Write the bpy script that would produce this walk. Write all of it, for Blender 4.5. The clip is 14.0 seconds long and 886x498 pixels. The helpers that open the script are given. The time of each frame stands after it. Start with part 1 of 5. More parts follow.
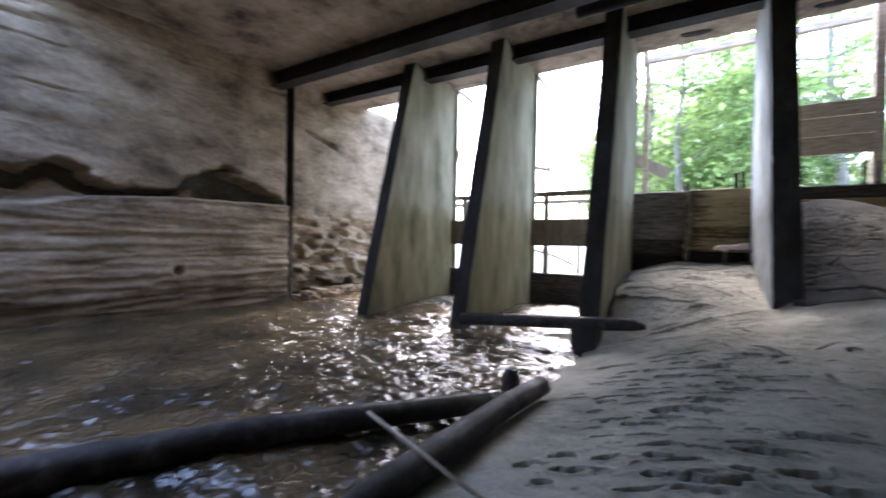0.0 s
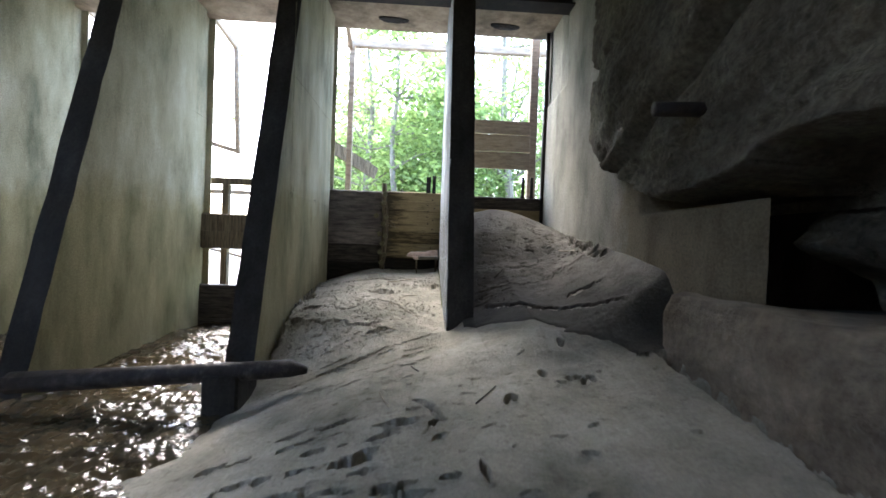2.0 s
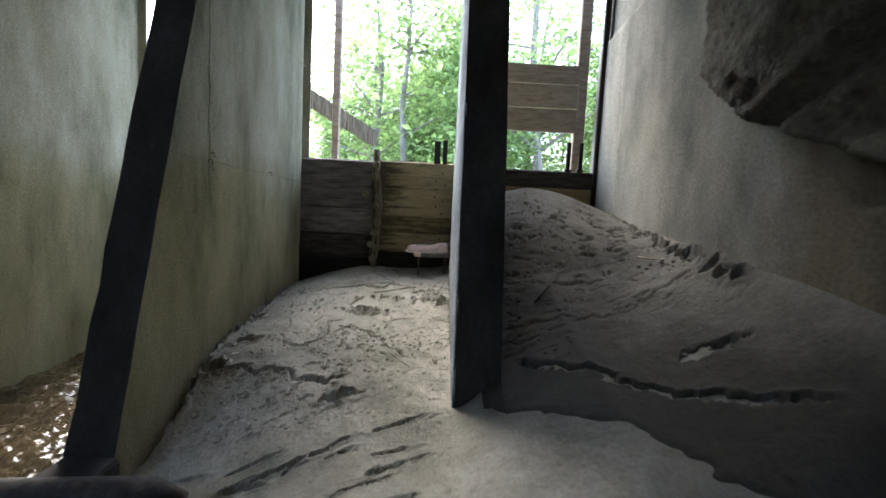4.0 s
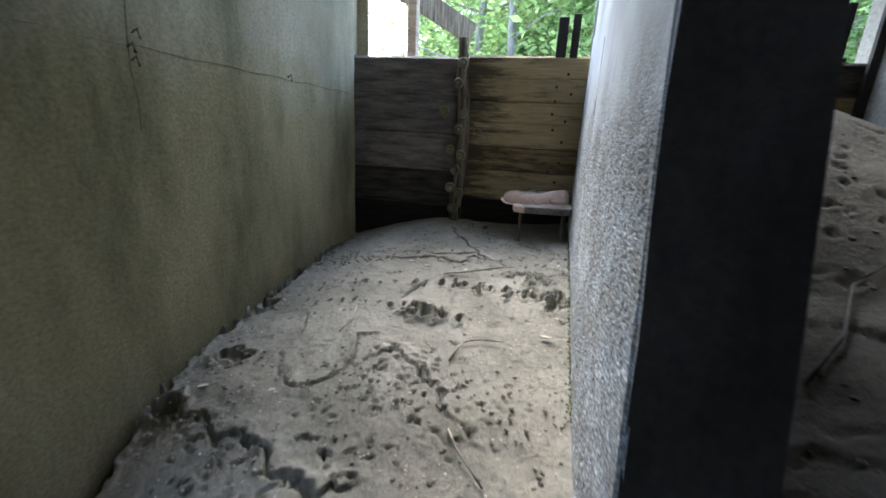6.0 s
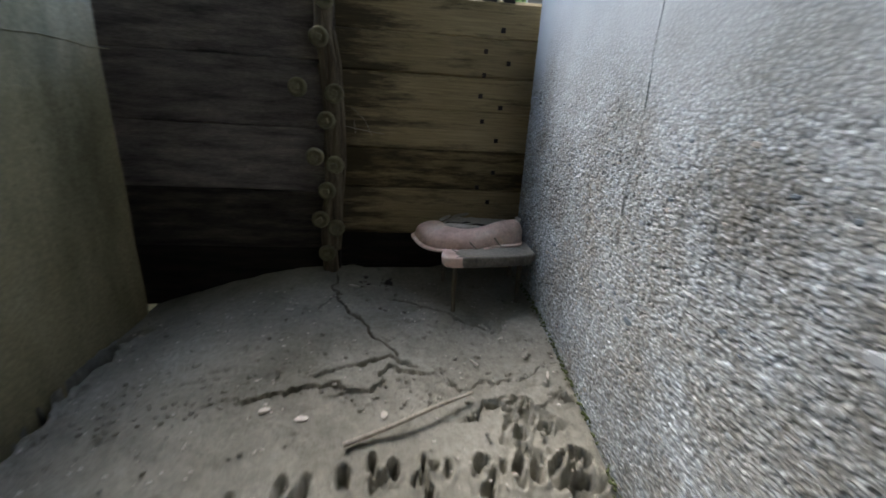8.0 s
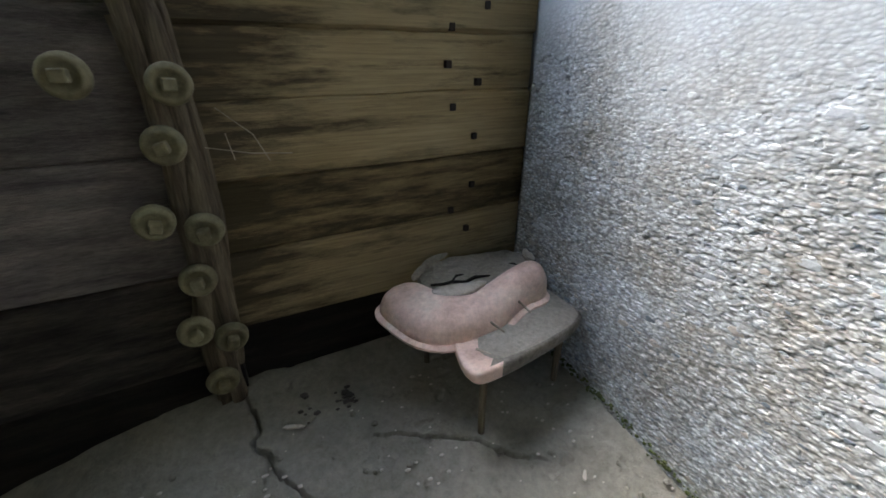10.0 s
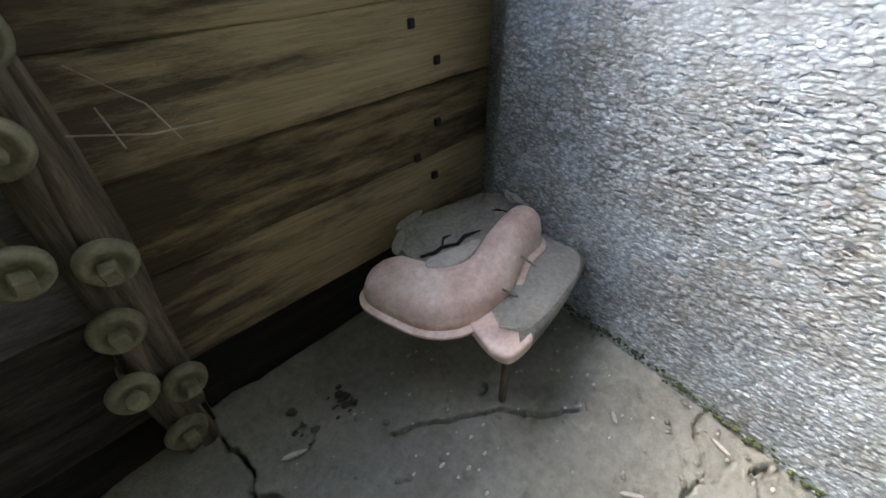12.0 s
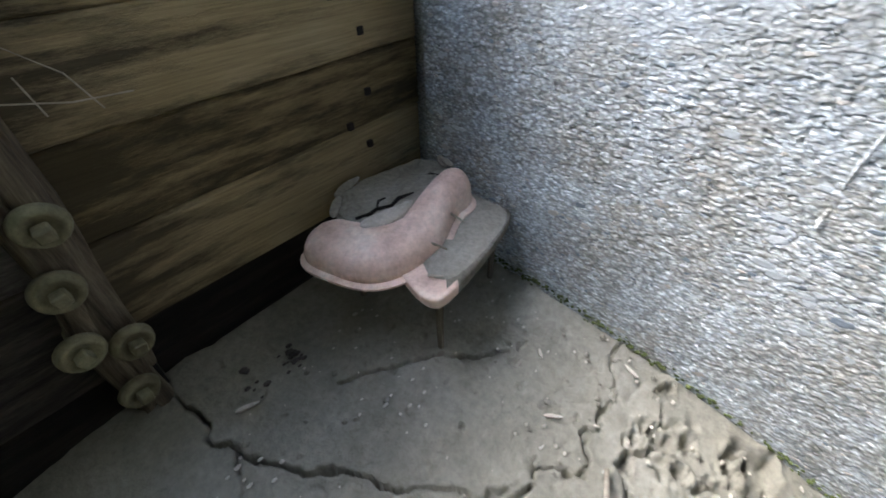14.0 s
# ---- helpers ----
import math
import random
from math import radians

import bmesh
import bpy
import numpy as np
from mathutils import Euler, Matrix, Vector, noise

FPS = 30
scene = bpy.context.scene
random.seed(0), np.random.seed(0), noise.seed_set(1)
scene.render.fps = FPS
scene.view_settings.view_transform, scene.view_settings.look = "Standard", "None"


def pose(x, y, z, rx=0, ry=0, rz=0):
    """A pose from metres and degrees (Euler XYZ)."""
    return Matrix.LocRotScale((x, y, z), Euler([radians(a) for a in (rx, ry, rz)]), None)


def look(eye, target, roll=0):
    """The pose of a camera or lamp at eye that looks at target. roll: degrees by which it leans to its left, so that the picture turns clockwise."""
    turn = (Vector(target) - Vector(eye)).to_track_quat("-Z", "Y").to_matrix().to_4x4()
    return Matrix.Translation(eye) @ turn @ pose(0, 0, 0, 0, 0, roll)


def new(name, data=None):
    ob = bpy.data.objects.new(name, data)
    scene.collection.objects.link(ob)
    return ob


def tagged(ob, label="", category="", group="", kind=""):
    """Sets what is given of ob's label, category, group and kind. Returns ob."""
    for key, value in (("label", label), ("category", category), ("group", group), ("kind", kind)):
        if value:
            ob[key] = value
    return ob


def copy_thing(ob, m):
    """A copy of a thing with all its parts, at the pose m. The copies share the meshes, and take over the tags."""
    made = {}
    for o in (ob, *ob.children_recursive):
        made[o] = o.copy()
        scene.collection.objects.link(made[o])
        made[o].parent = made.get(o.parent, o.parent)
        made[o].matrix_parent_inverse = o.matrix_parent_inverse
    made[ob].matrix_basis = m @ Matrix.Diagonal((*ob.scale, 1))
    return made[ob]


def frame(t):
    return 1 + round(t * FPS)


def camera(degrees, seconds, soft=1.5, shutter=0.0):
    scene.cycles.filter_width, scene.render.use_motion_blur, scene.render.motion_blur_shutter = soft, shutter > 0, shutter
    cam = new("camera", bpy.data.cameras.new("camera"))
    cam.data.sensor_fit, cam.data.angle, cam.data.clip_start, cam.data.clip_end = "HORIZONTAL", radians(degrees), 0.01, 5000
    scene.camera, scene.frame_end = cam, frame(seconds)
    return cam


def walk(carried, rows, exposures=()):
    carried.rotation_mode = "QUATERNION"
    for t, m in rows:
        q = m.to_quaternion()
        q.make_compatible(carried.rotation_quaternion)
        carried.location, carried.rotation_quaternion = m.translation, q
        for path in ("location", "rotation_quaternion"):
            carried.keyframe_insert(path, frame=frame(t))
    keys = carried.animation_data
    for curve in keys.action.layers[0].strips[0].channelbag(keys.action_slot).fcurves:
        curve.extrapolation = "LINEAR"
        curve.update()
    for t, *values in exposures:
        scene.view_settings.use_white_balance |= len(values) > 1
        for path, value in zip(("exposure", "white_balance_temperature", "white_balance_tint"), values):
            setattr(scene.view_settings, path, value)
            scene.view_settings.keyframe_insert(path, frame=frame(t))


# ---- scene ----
cam = camera(94.1, 14.0, soft=1.6, shutter=0.4)
METRES, EYE, TILT, LEAN, TURN = 9.0, 1.5, 0.0, 0.0, 32.2
ROWS = [
    (0.0, 0.0, 0.0, 0.0, 0.02, -1.02, -1.01),
    (0.5, 0.04, 0.0323, 0.0046, -15.98, -1.17, -1.36),
    (1.0, 0.0787, 0.0777, 0.0081, -29.67, -0.89, -1.85),
    (1.5, 0.1224, 0.117, 0.009, -35.44, -0.7, -2.14),
    (2.0, 0.1585, 0.1557, 0.0206, -34.8, -0.75, -2.16),
    (2.5, 0.197, 0.1973, 0.0292, -34.26, -1.18, -2.18),
    (5.0, 0.3465, 0.4211, 0.0492, -25.84, -9.3, -4.67),
    (5.5, 0.3708, 0.4642, 0.0498, -19.42, -12.78, -3.52),
    (6.0, 0.3861, 0.5058, 0.0526, -17.8, -15.98, -2.94),
    (6.5, 0.4016, 0.5485, 0.0557, -23.32, -16.45, -3.26),
    (7.0, 0.4148, 0.5899, 0.0573, -26.18, -17.57, -2.2),
    (7.5, 0.4237, 0.6262, 0.058, -31.06, -18.19, -3.1),
    (8.0, 0.4321, 0.6681, 0.0619, -37.66, -18.24, -3.07),
    (8.5, 0.4486, 0.7075, 0.0634, -46.51, -18.59, -0.65),
    (9.0, 0.4555, 0.7369, 0.0691, -51.23, -19.94, -1.08),
    (11.5, 0.487, 0.8149, 0.0794, -74.16, -36.73, 1.21),
    (12.0, 0.4869, 0.817, 0.0792, -76.89, -38.36, 0.65),
    (12.5, 0.4871, 0.8188, 0.079, -78.46, -39.58, -0.18),
    (13.0, 0.4872, 0.8194, 0.0788, -79.59, -40.48, -0.86),
    (13.5, 0.485, 0.8161, 0.0789, -80.37, -40.99, -0.83),
    (14.0, 0.4769, 0.8026, 0.0796, -81.78, -40.83, 0.69),
]
EXPOSURES = [(0.0, 4.2, 6250, 18), (1.5, 4.32, 6400, 12), (2.7, 4.16, 6600, 11), (5.0, 3.85, 6100, 10), (5.5, 3.85, 6000, 10), (6.0, 4.15, 6050, 10), (6.5, 4.0, 6150, 10),
             (7.0, 3.6, 6300, 10), (8.0, 3.5, 6350, 10), (8.5, 3.55, 6400, 10), (9.0, 3.82, 6550, 10), (11.5, 4.46, 6400, 10), (14.0, 4.38, 6150, 10)]
walk(cam, [(t, pose(0, 0, EYE, TILT, LEAN, TURN) @ pose(METRES * x, METRES * y, METRES * z, 90 + pitch, roll, yaw)) for t, x, y, z, yaw, pitch, roll in ROWS], EXPOSURES)

# ---- light: bright hazy sky seen through the bays, soft sun ----
world = bpy.data.worlds.new("sky")
scene.world = world
world.use_nodes = True
wn = world.node_tree
sky = wn.nodes.new("ShaderNodeTexSky")
sky.sky_type = "NISHITA"
sky.sun_disc = False
sky.sun_elevation, sky.sun_rotation = radians(48), radians(-25)
sky.dust_density = 1.5
wn.nodes["Background"].inputs["Strength"].default_value = 0.15
wn.links.new(sky.outputs["Color"], wn.nodes["Background"].inputs["Color"])
sun_data = bpy.data.lights.new("sun", "SUN")
sun_data.energy, sun_data.angle, sun_data.color = 0.5, radians(35), (1.0, 0.96, 0.9)
sun = new("sun", sun_data)
sun.matrix_world = look((-12, 26, 32), (0, 0, 0))


# ---- materials ----
def material(name, colours, size=1.0, stretch=(1, 1, 1), rough=0.85, fine=40.0, fine_amount=0.35, bump=0.3, bump_depth=0.01,
             metallic=0.0, specular=0.3, vary=0.0, detail=8.0, grain=False):
    """colours: low, middle and high of a broad noise; a fine noise mottles them and drives the relief."""
    m = bpy.data.materials.new(name)
    m.use_nodes = True
    nt = m.node_tree
    bs = nt.nodes["Principled BSDF"]
    co = nt.nodes.new("ShaderNodeNewGeometry")
    mp = nt.nodes.new("ShaderNodeMapping")
    mp.inputs["Scale"].default_value = stretch
    nt.links.new(co.outputs["Position"], mp.inputs["Vector"])
    n1 = nt.nodes.new("ShaderNodeTexNoise")
    n1.inputs["Scale"].default_value = size
    n1.inputs["Detail"].default_value = detail
    n1.inputs["Roughness"].default_value = 0.65
    nt.links.new(mp.outputs[0], n1.inputs["Vector"])
    rp = nt.nodes.new("ShaderNodeValToRGB")
    rp.color_ramp.elements[0].position, rp.color_ramp.elements[1].position = 0.3, 0.7
    rp.color_ramp.elements[0].color, rp.color_ramp.elements[1].color = (*colours[0], 1), (*colours[2], 1)
    rp.color_ramp.elements.new(0.5).color = (*colours[1], 1)
    nt.links.new(n1.outputs[0], rp.inputs[0])
    n2 = nt.nodes.new("ShaderNodeTexNoise")
    n2.inputs["Scale"].default_value = fine
    n2.inputs["Detail"].default_value = 6
    n2.inputs["Roughness"].default_value = 0.7
    nt.links.new(mp.outputs[0] if grain else co.outputs["Position"], n2.inputs["Vector"])
    mr = nt.nodes.new("ShaderNodeMapRange")
    mr.inputs[1].default_value, mr.inputs[2].default_value = 0.3, 0.7
    mr.inputs[3].default_value, mr.inputs[4].default_value = 1 - fine_amount, 1 + fine_amount
    nt.links.new(n2.outputs[0], mr.inputs[0])
    mx = nt.nodes.new("ShaderNodeVectorMath")
    mx.operation = "SCALE"
    nt.links.new(rp.outputs[0], mx.inputs[0])
    nt.links.new(mr.outputs[0], mx.inputs["Scale"])
    out = mx.outputs[0]
    if vary:
        oi = nt.nodes.new("ShaderNodeObjectInfo")
        m2 = nt.nodes.new("ShaderNodeMapRange")
        m2.inputs[3].default_value, m2.inputs[4].default_value = 1 - vary, 1 + vary
        nt.links.new(oi.outputs["Random"], m2.inputs[0])
        m3 = nt.nodes.new("ShaderNodeVectorMath")
        m3.operation = "SCALE"
        nt.links.new(out, m3.inputs[0])
        nt.links.new(m2.outputs[0], m3.inputs["Scale"])
        out = m3.outputs[0]
    nt.links.new(out, bs.inputs["Base Color"])
    bs.inputs["Roughness"].default_value = rough
    bs.inputs["Metallic"].default_value = metallic
    bs.inputs["Specular IOR Level"].default_value = specular
    bp = nt.nodes.new("ShaderNodeBump")
    bp.inputs["Strength"].default_value = bump
    bp.inputs["Distance"].default_value = bump_depth
    nt.links.new(n2.outputs[0], bp.inputs["Height"])
    nt.links.new(bp.outputs[0], bs.inputs["Normal"])
    return m


CONCRETE = material("pier_concrete", [(0.135, 0.130, 0.086), (0.312, 0.286, 0.200), (0.45, 0.413, 0.315)], 1.5, (1, 1.3, 0.4), 0.93, 55, 0.3, 0.4, 0.008, specular=0.15)


def stain_shade_tint(m, z, tint, axis="Z"):
    """Browner short of a ragged line along the axis: water stains and painted shade."""
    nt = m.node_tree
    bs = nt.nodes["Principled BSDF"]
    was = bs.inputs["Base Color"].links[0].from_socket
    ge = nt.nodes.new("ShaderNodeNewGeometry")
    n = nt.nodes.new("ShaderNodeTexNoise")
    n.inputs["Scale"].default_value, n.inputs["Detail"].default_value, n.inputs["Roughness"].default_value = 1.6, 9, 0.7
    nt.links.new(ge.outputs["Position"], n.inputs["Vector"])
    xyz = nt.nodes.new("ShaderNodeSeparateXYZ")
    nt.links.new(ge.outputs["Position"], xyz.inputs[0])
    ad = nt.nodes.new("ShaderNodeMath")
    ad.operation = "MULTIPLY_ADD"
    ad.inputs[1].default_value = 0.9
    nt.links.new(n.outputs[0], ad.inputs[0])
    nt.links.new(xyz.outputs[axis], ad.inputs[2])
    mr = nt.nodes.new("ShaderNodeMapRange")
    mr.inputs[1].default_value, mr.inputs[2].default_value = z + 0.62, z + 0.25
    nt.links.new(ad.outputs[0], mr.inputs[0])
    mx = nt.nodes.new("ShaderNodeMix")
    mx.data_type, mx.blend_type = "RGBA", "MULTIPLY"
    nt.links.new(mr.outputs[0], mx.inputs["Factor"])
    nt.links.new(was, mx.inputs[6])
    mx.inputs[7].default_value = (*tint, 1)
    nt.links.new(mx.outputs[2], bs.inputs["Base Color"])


stain_shade_tint(CONCRETE, 2.25, (0.72, 0.69, 0.55))
EASTWALL = material("grey_wall_concrete", [(0.123, 0.125, 0.106), (0.251, 0.245, 0.207), (0.358, 0.345, 0.299)], 1.3, (1, 1.2, 0.5), 0.93, 40, 0.3, 0.5, 0.01, specular=0.15)
# concrete that faces away from the light, its shade painted into the colour
SHADED = material("shaded_concrete", [(0.016, 0.014, 0.011), (0.035, 0.032, 0.027), (0.061, 0.056, 0.051)], 3, (1, 1, 0.4), 0.9, 30, 0.3, 0.6, 0.015)
WALL = material("old_wall_concrete", [(0.080, 0.058, 0.037), (0.310, 0.232, 0.155), (0.475, 0.370, 0.258)], 1.1, (1, 0.8, 1.7), 0.92, 14, 0.3, 0.9, 0.03)
ROCKY = material("rough_wall_concrete", [(0.050, 0.043, 0.033), (0.118, 0.105, 0.078), (0.19, 0.172, 0.126)], 1.3, (1, 1, 1.3), 0.92, 17, 0.5, 1.0, 0.06)
LEDGE = material("ledge_concrete", [(0.072, 0.061, 0.046), (0.175, 0.144, 0.106), (0.26, 0.222, 0.168)], 0.9, (1, 1, 1.3), 0.92, 12, 0.3, 0.9, 0.03)
CEILING = material("ceiling_concrete", [(0.055, 0.040, 0.028), (0.30, 0.236, 0.172), (0.42, 0.345, 0.262)], 1.2, (1, 1, 1), 0.92, 10, 0.2, 0.6, 0.02)
SAND = material("silt", [(0.125, 0.120, 0.092), (0.242, 0.230, 0.186), (0.325, 0.309, 0.258)], 1.5, (1, 1, 1), 0.9, 45, 0.2, 0.8, 0.01)


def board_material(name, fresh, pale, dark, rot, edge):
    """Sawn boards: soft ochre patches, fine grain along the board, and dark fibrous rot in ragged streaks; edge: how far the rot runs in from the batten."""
    m = bpy.data.materials.new(name)
    m.use_nodes = True
    nt = m.node_tree
    bs = nt.nodes["Principled BSDF"]
    ge = nt.nodes.new("ShaderNodeNewGeometry")

    def noise_at(stretch, scale, detail, rough=0.6):
        mp = nt.nodes.new("ShaderNodeMapping")
        mp.inputs["Scale"].default_value = stretch
        nt.links.new(ge.outputs["Position"], mp.inputs["Vector"])
        n = nt.nodes.new("ShaderNodeTexNoise")
        n.inputs["Scale"].default_value, n.inputs["Detail"].default_value, n.inputs["Roughness"].default_value = scale, detail, rough
        nt.links.new(mp.outputs[0], n.inputs["Vector"])
        return n.outputs[0]

    def ranged(value, a, b, lo, hi):
        mr = nt.nodes.new("ShaderNodeMapRange")
        for k, v in enumerate((a, b, lo, hi)):
            mr.inputs[k + 1].default_value = v
        nt.links.new(value, mr.inputs[0])
        return mr.outputs[0]

    def maths(op, a, b):
        n = nt.nodes.new("ShaderNodeMath")
        n.operation = op
        for k, v in enumerate((a, b)):
            if isinstance(v, float):
                n.inputs[k].default_value = v
            else:
                nt.links.new(v, n.inputs[k])
        return n.outputs[0]

    def mixed(f, a, b):
        n = nt.nodes.new("ShaderNodeMix")
        n.data_type = "RGBA"
        nt.links.new(f, n.inputs["Factor"])
        for k, v in ((6, a), (7, b)):
            if isinstance(v, tuple):
                n.inputs[k].default_value = (*v, 1)
            else:
                nt.links.new(v, n.inputs[k])
        return n.outputs[2]

    grain = noise_at((2.2, 1, 75), 1.6, 5, 0.7)
    streaks = noise_at((1.0, 1, 6.5), 2.6, 10, 0.74)
    patches = noise_at((1.0, 1, 3.0), 1.7, 5)
    xyz = nt.nodes.new("ShaderNodeSeparateXYZ")
    nt.links.new(ge.outputs["Position"], xyz.inputs[0])
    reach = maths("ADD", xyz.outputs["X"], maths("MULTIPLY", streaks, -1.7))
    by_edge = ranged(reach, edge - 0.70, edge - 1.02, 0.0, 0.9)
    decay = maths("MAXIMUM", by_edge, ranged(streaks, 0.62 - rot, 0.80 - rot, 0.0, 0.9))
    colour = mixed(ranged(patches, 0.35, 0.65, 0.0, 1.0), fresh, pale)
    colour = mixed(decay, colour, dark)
    sc = nt.nodes.new("ShaderNodeVectorMath")
    sc.operation = "SCALE"
    nt.links.new(colour, sc.inputs[0])
    oi = nt.nodes.new("ShaderNodeObjectInfo")
    tone = maths("MULTIPLY", ranged(grain, 0.3, 0.7, 0.72, 1.25), ranged(oi.outputs["Random"], 0.0, 1.0, 0.88, 1.12))
    nt.links.new(tone, sc.inputs["Scale"])
    nt.links.new(sc.outputs[0], bs.inputs["Base Color"])
    bs.inputs["Roughness"].default_value = 0.85
    bs.inputs["Specular IOR Level"].default_value = 0.15
    bp = nt.nodes.new("ShaderNodeBump")
    bp.inputs["Strength"].default_value, bp.inputs["Distance"].default_value = 0.6, 0.012
    nt.links.new(maths("ADD", maths("MULTIPLY", grain, 0.35), maths("MULTIPLY", decay, -0.6)), bp.inputs["Height"])
    nt.links.new(bp.outputs[0], bs.inputs["Normal"])
    return m


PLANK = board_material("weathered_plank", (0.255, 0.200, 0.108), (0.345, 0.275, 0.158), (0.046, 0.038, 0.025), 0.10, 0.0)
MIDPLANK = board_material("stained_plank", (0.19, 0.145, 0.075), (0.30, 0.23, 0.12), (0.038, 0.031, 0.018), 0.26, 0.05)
# left boards' upper tone: bluish haze and top light painted as paler grey
LEFTPLANK = material("haze_grey_plank", [(0.060, 0.055, 0.054), (0.175, 0.155, 0.145), (0.285, 0.25, 0.222)], 2.4, (1.3, 1, 8), 0.85, 30, 0.35, 0.7, 0.008, vary=0.15, grain=True)
ROTTEN = material("rotten_dark_plank", [(0.014, 0.012, 0.011), (0.055, 0.047, 0.041), (0.12, 0.102, 0.083)], 3.0, (1.3, 1, 9), 0.85, 30, 0.4, 0.8, 0.01, vary=0.15, grain=True)
PALE = material("pale_outdoor_timber", [(0.22, 0.17, 0.12), (0.36, 0.29, 0.22), (0.46, 0.39, 0.3)], 2.5, (1.5, 1, 8), 0.85, 25, 0.25, 0.4, 0.006, vary=0.15, grain=True)
POSTWOOD = material("grey_timber", [(0.040, 0.032, 0.022), (0.150, 0.122, 0.083), (0.25, 0.21, 0.142)], 4, (9, 9, 0.7), 0.85, 25, 0.4, 0.8, 0.012, grain=True)
LOG = material("wet_dark_log", [(0.014, 0.012, 0.010), (0.035, 0.029, 0.025), (0.112, 0.098, 0.084)], 3, (2, 2, 2), 0.6, 30, 0.4, 0.6, 0.012)
STEEL = material("rusted_beam", [(0.008, 0.007, 0.006), (0.018, 0.014, 0.013), (0.042, 0.029, 0.021)], 4, (1, 1, 1), 0.7, 30, 0.4, 0.4, 0.006)
RUST = material("rusted_bolt", [(0.113, 0.099, 0.059), (0.191, 0.176, 0.107), (0.254, 0.245, 0.149)], 9, (1, 1, 1), 0.75, 60, 0.3, 0.4, 0.003)
MUD = material("dried_mud", [(0.205, 0.188, 0.154), (0.273, 0.254, 0.210), (0.334, 0.309, 0.262)], 6, (1, 1, 1), 0.92, 80, 0.25, 0.6, 0.006)
PINK = material("faded_pink_plastic", [(0.50, 0.345, 0.275), (0.68, 0.50, 0.41), (0.78, 0.66, 0.55)], 9, (1, 1, 1), 0.7, 60, 0.16, 0.3, 0.003, specular=0.2)
# silt of the last bay, darkened in colour for the pier's shade
SHADED_SILT = material("shaded_silt", [(0.066, 0.062, 0.052), (0.108, 0.102, 0.084), (0.138, 0.130, 0.110)], 1.6, (1, 1, 1), 0.85, 45, 0.25, 0.8, 0.01)
# south of about y 6.3 the wall is older, browner concrete
stain_shade_tint(EASTWALL, 6.3, (0.62, 0.53, 0.42), "Y")
stain_shade_tint(WALL, 0.55, (0.50, 0.46, 0.40))
# deeper shade low on the bank, painted as a tint
stain_shade_tint(SHADED_SILT, 1.45, (0.40, 0.39, 0.38))
# dark wood made black: shade at the boards' foot is in the colour
SHADE_BLACK = material("shade_black", [(0.005, 0.004, 0.004), (0.014, 0.012, 0.010), (0.034, 0.029, 0.022)], 3.0, (1.3, 1, 9), 0.8, 30, 0.4, 0.8, 0.01, grain=True)
SHELL = material("muddy_shell", [(0.075, 0.068, 0.055), (0.15, 0.137, 0.112), (0.22, 0.20, 0.165)], 12, (1, 1, 1), 0.9, 80, 0.3, 0.6, 0.005)
STICK = material("dry_stick", [(0.2, 0.17, 0.13), (0.33, 0.29, 0.23), (0.45, 0.40, 0.33)], 8, (1, 1, 1), 0.85, 60, 0.3, 0.3, 0.002)
CHIP = material("pale_chip", [(0.399, 0.357, 0.294), (0.478, 0.432, 0.363), (0.558, 0.506, 0.431)], 8, (1, 1, 1), 0.8, 60, 0.2, 0.2, 0.002)
GROUND = material("gravel_ground", [(0.22, 0.21, 0.18), (0.33, 0.31, 0.27), (0.42, 0.40, 0.35)], 0.8, (1, 1, 1), 0.95, 20, 0.3, 0.6, 0.03)
BARK = material("bark", [(0.10, 0.09, 0.075), (0.18, 0.165, 0.14), (0.28, 0.26, 0.23)], 4, (3, 3, 0.6), 0.9, 30, 0.3, 0.6, 0.02)


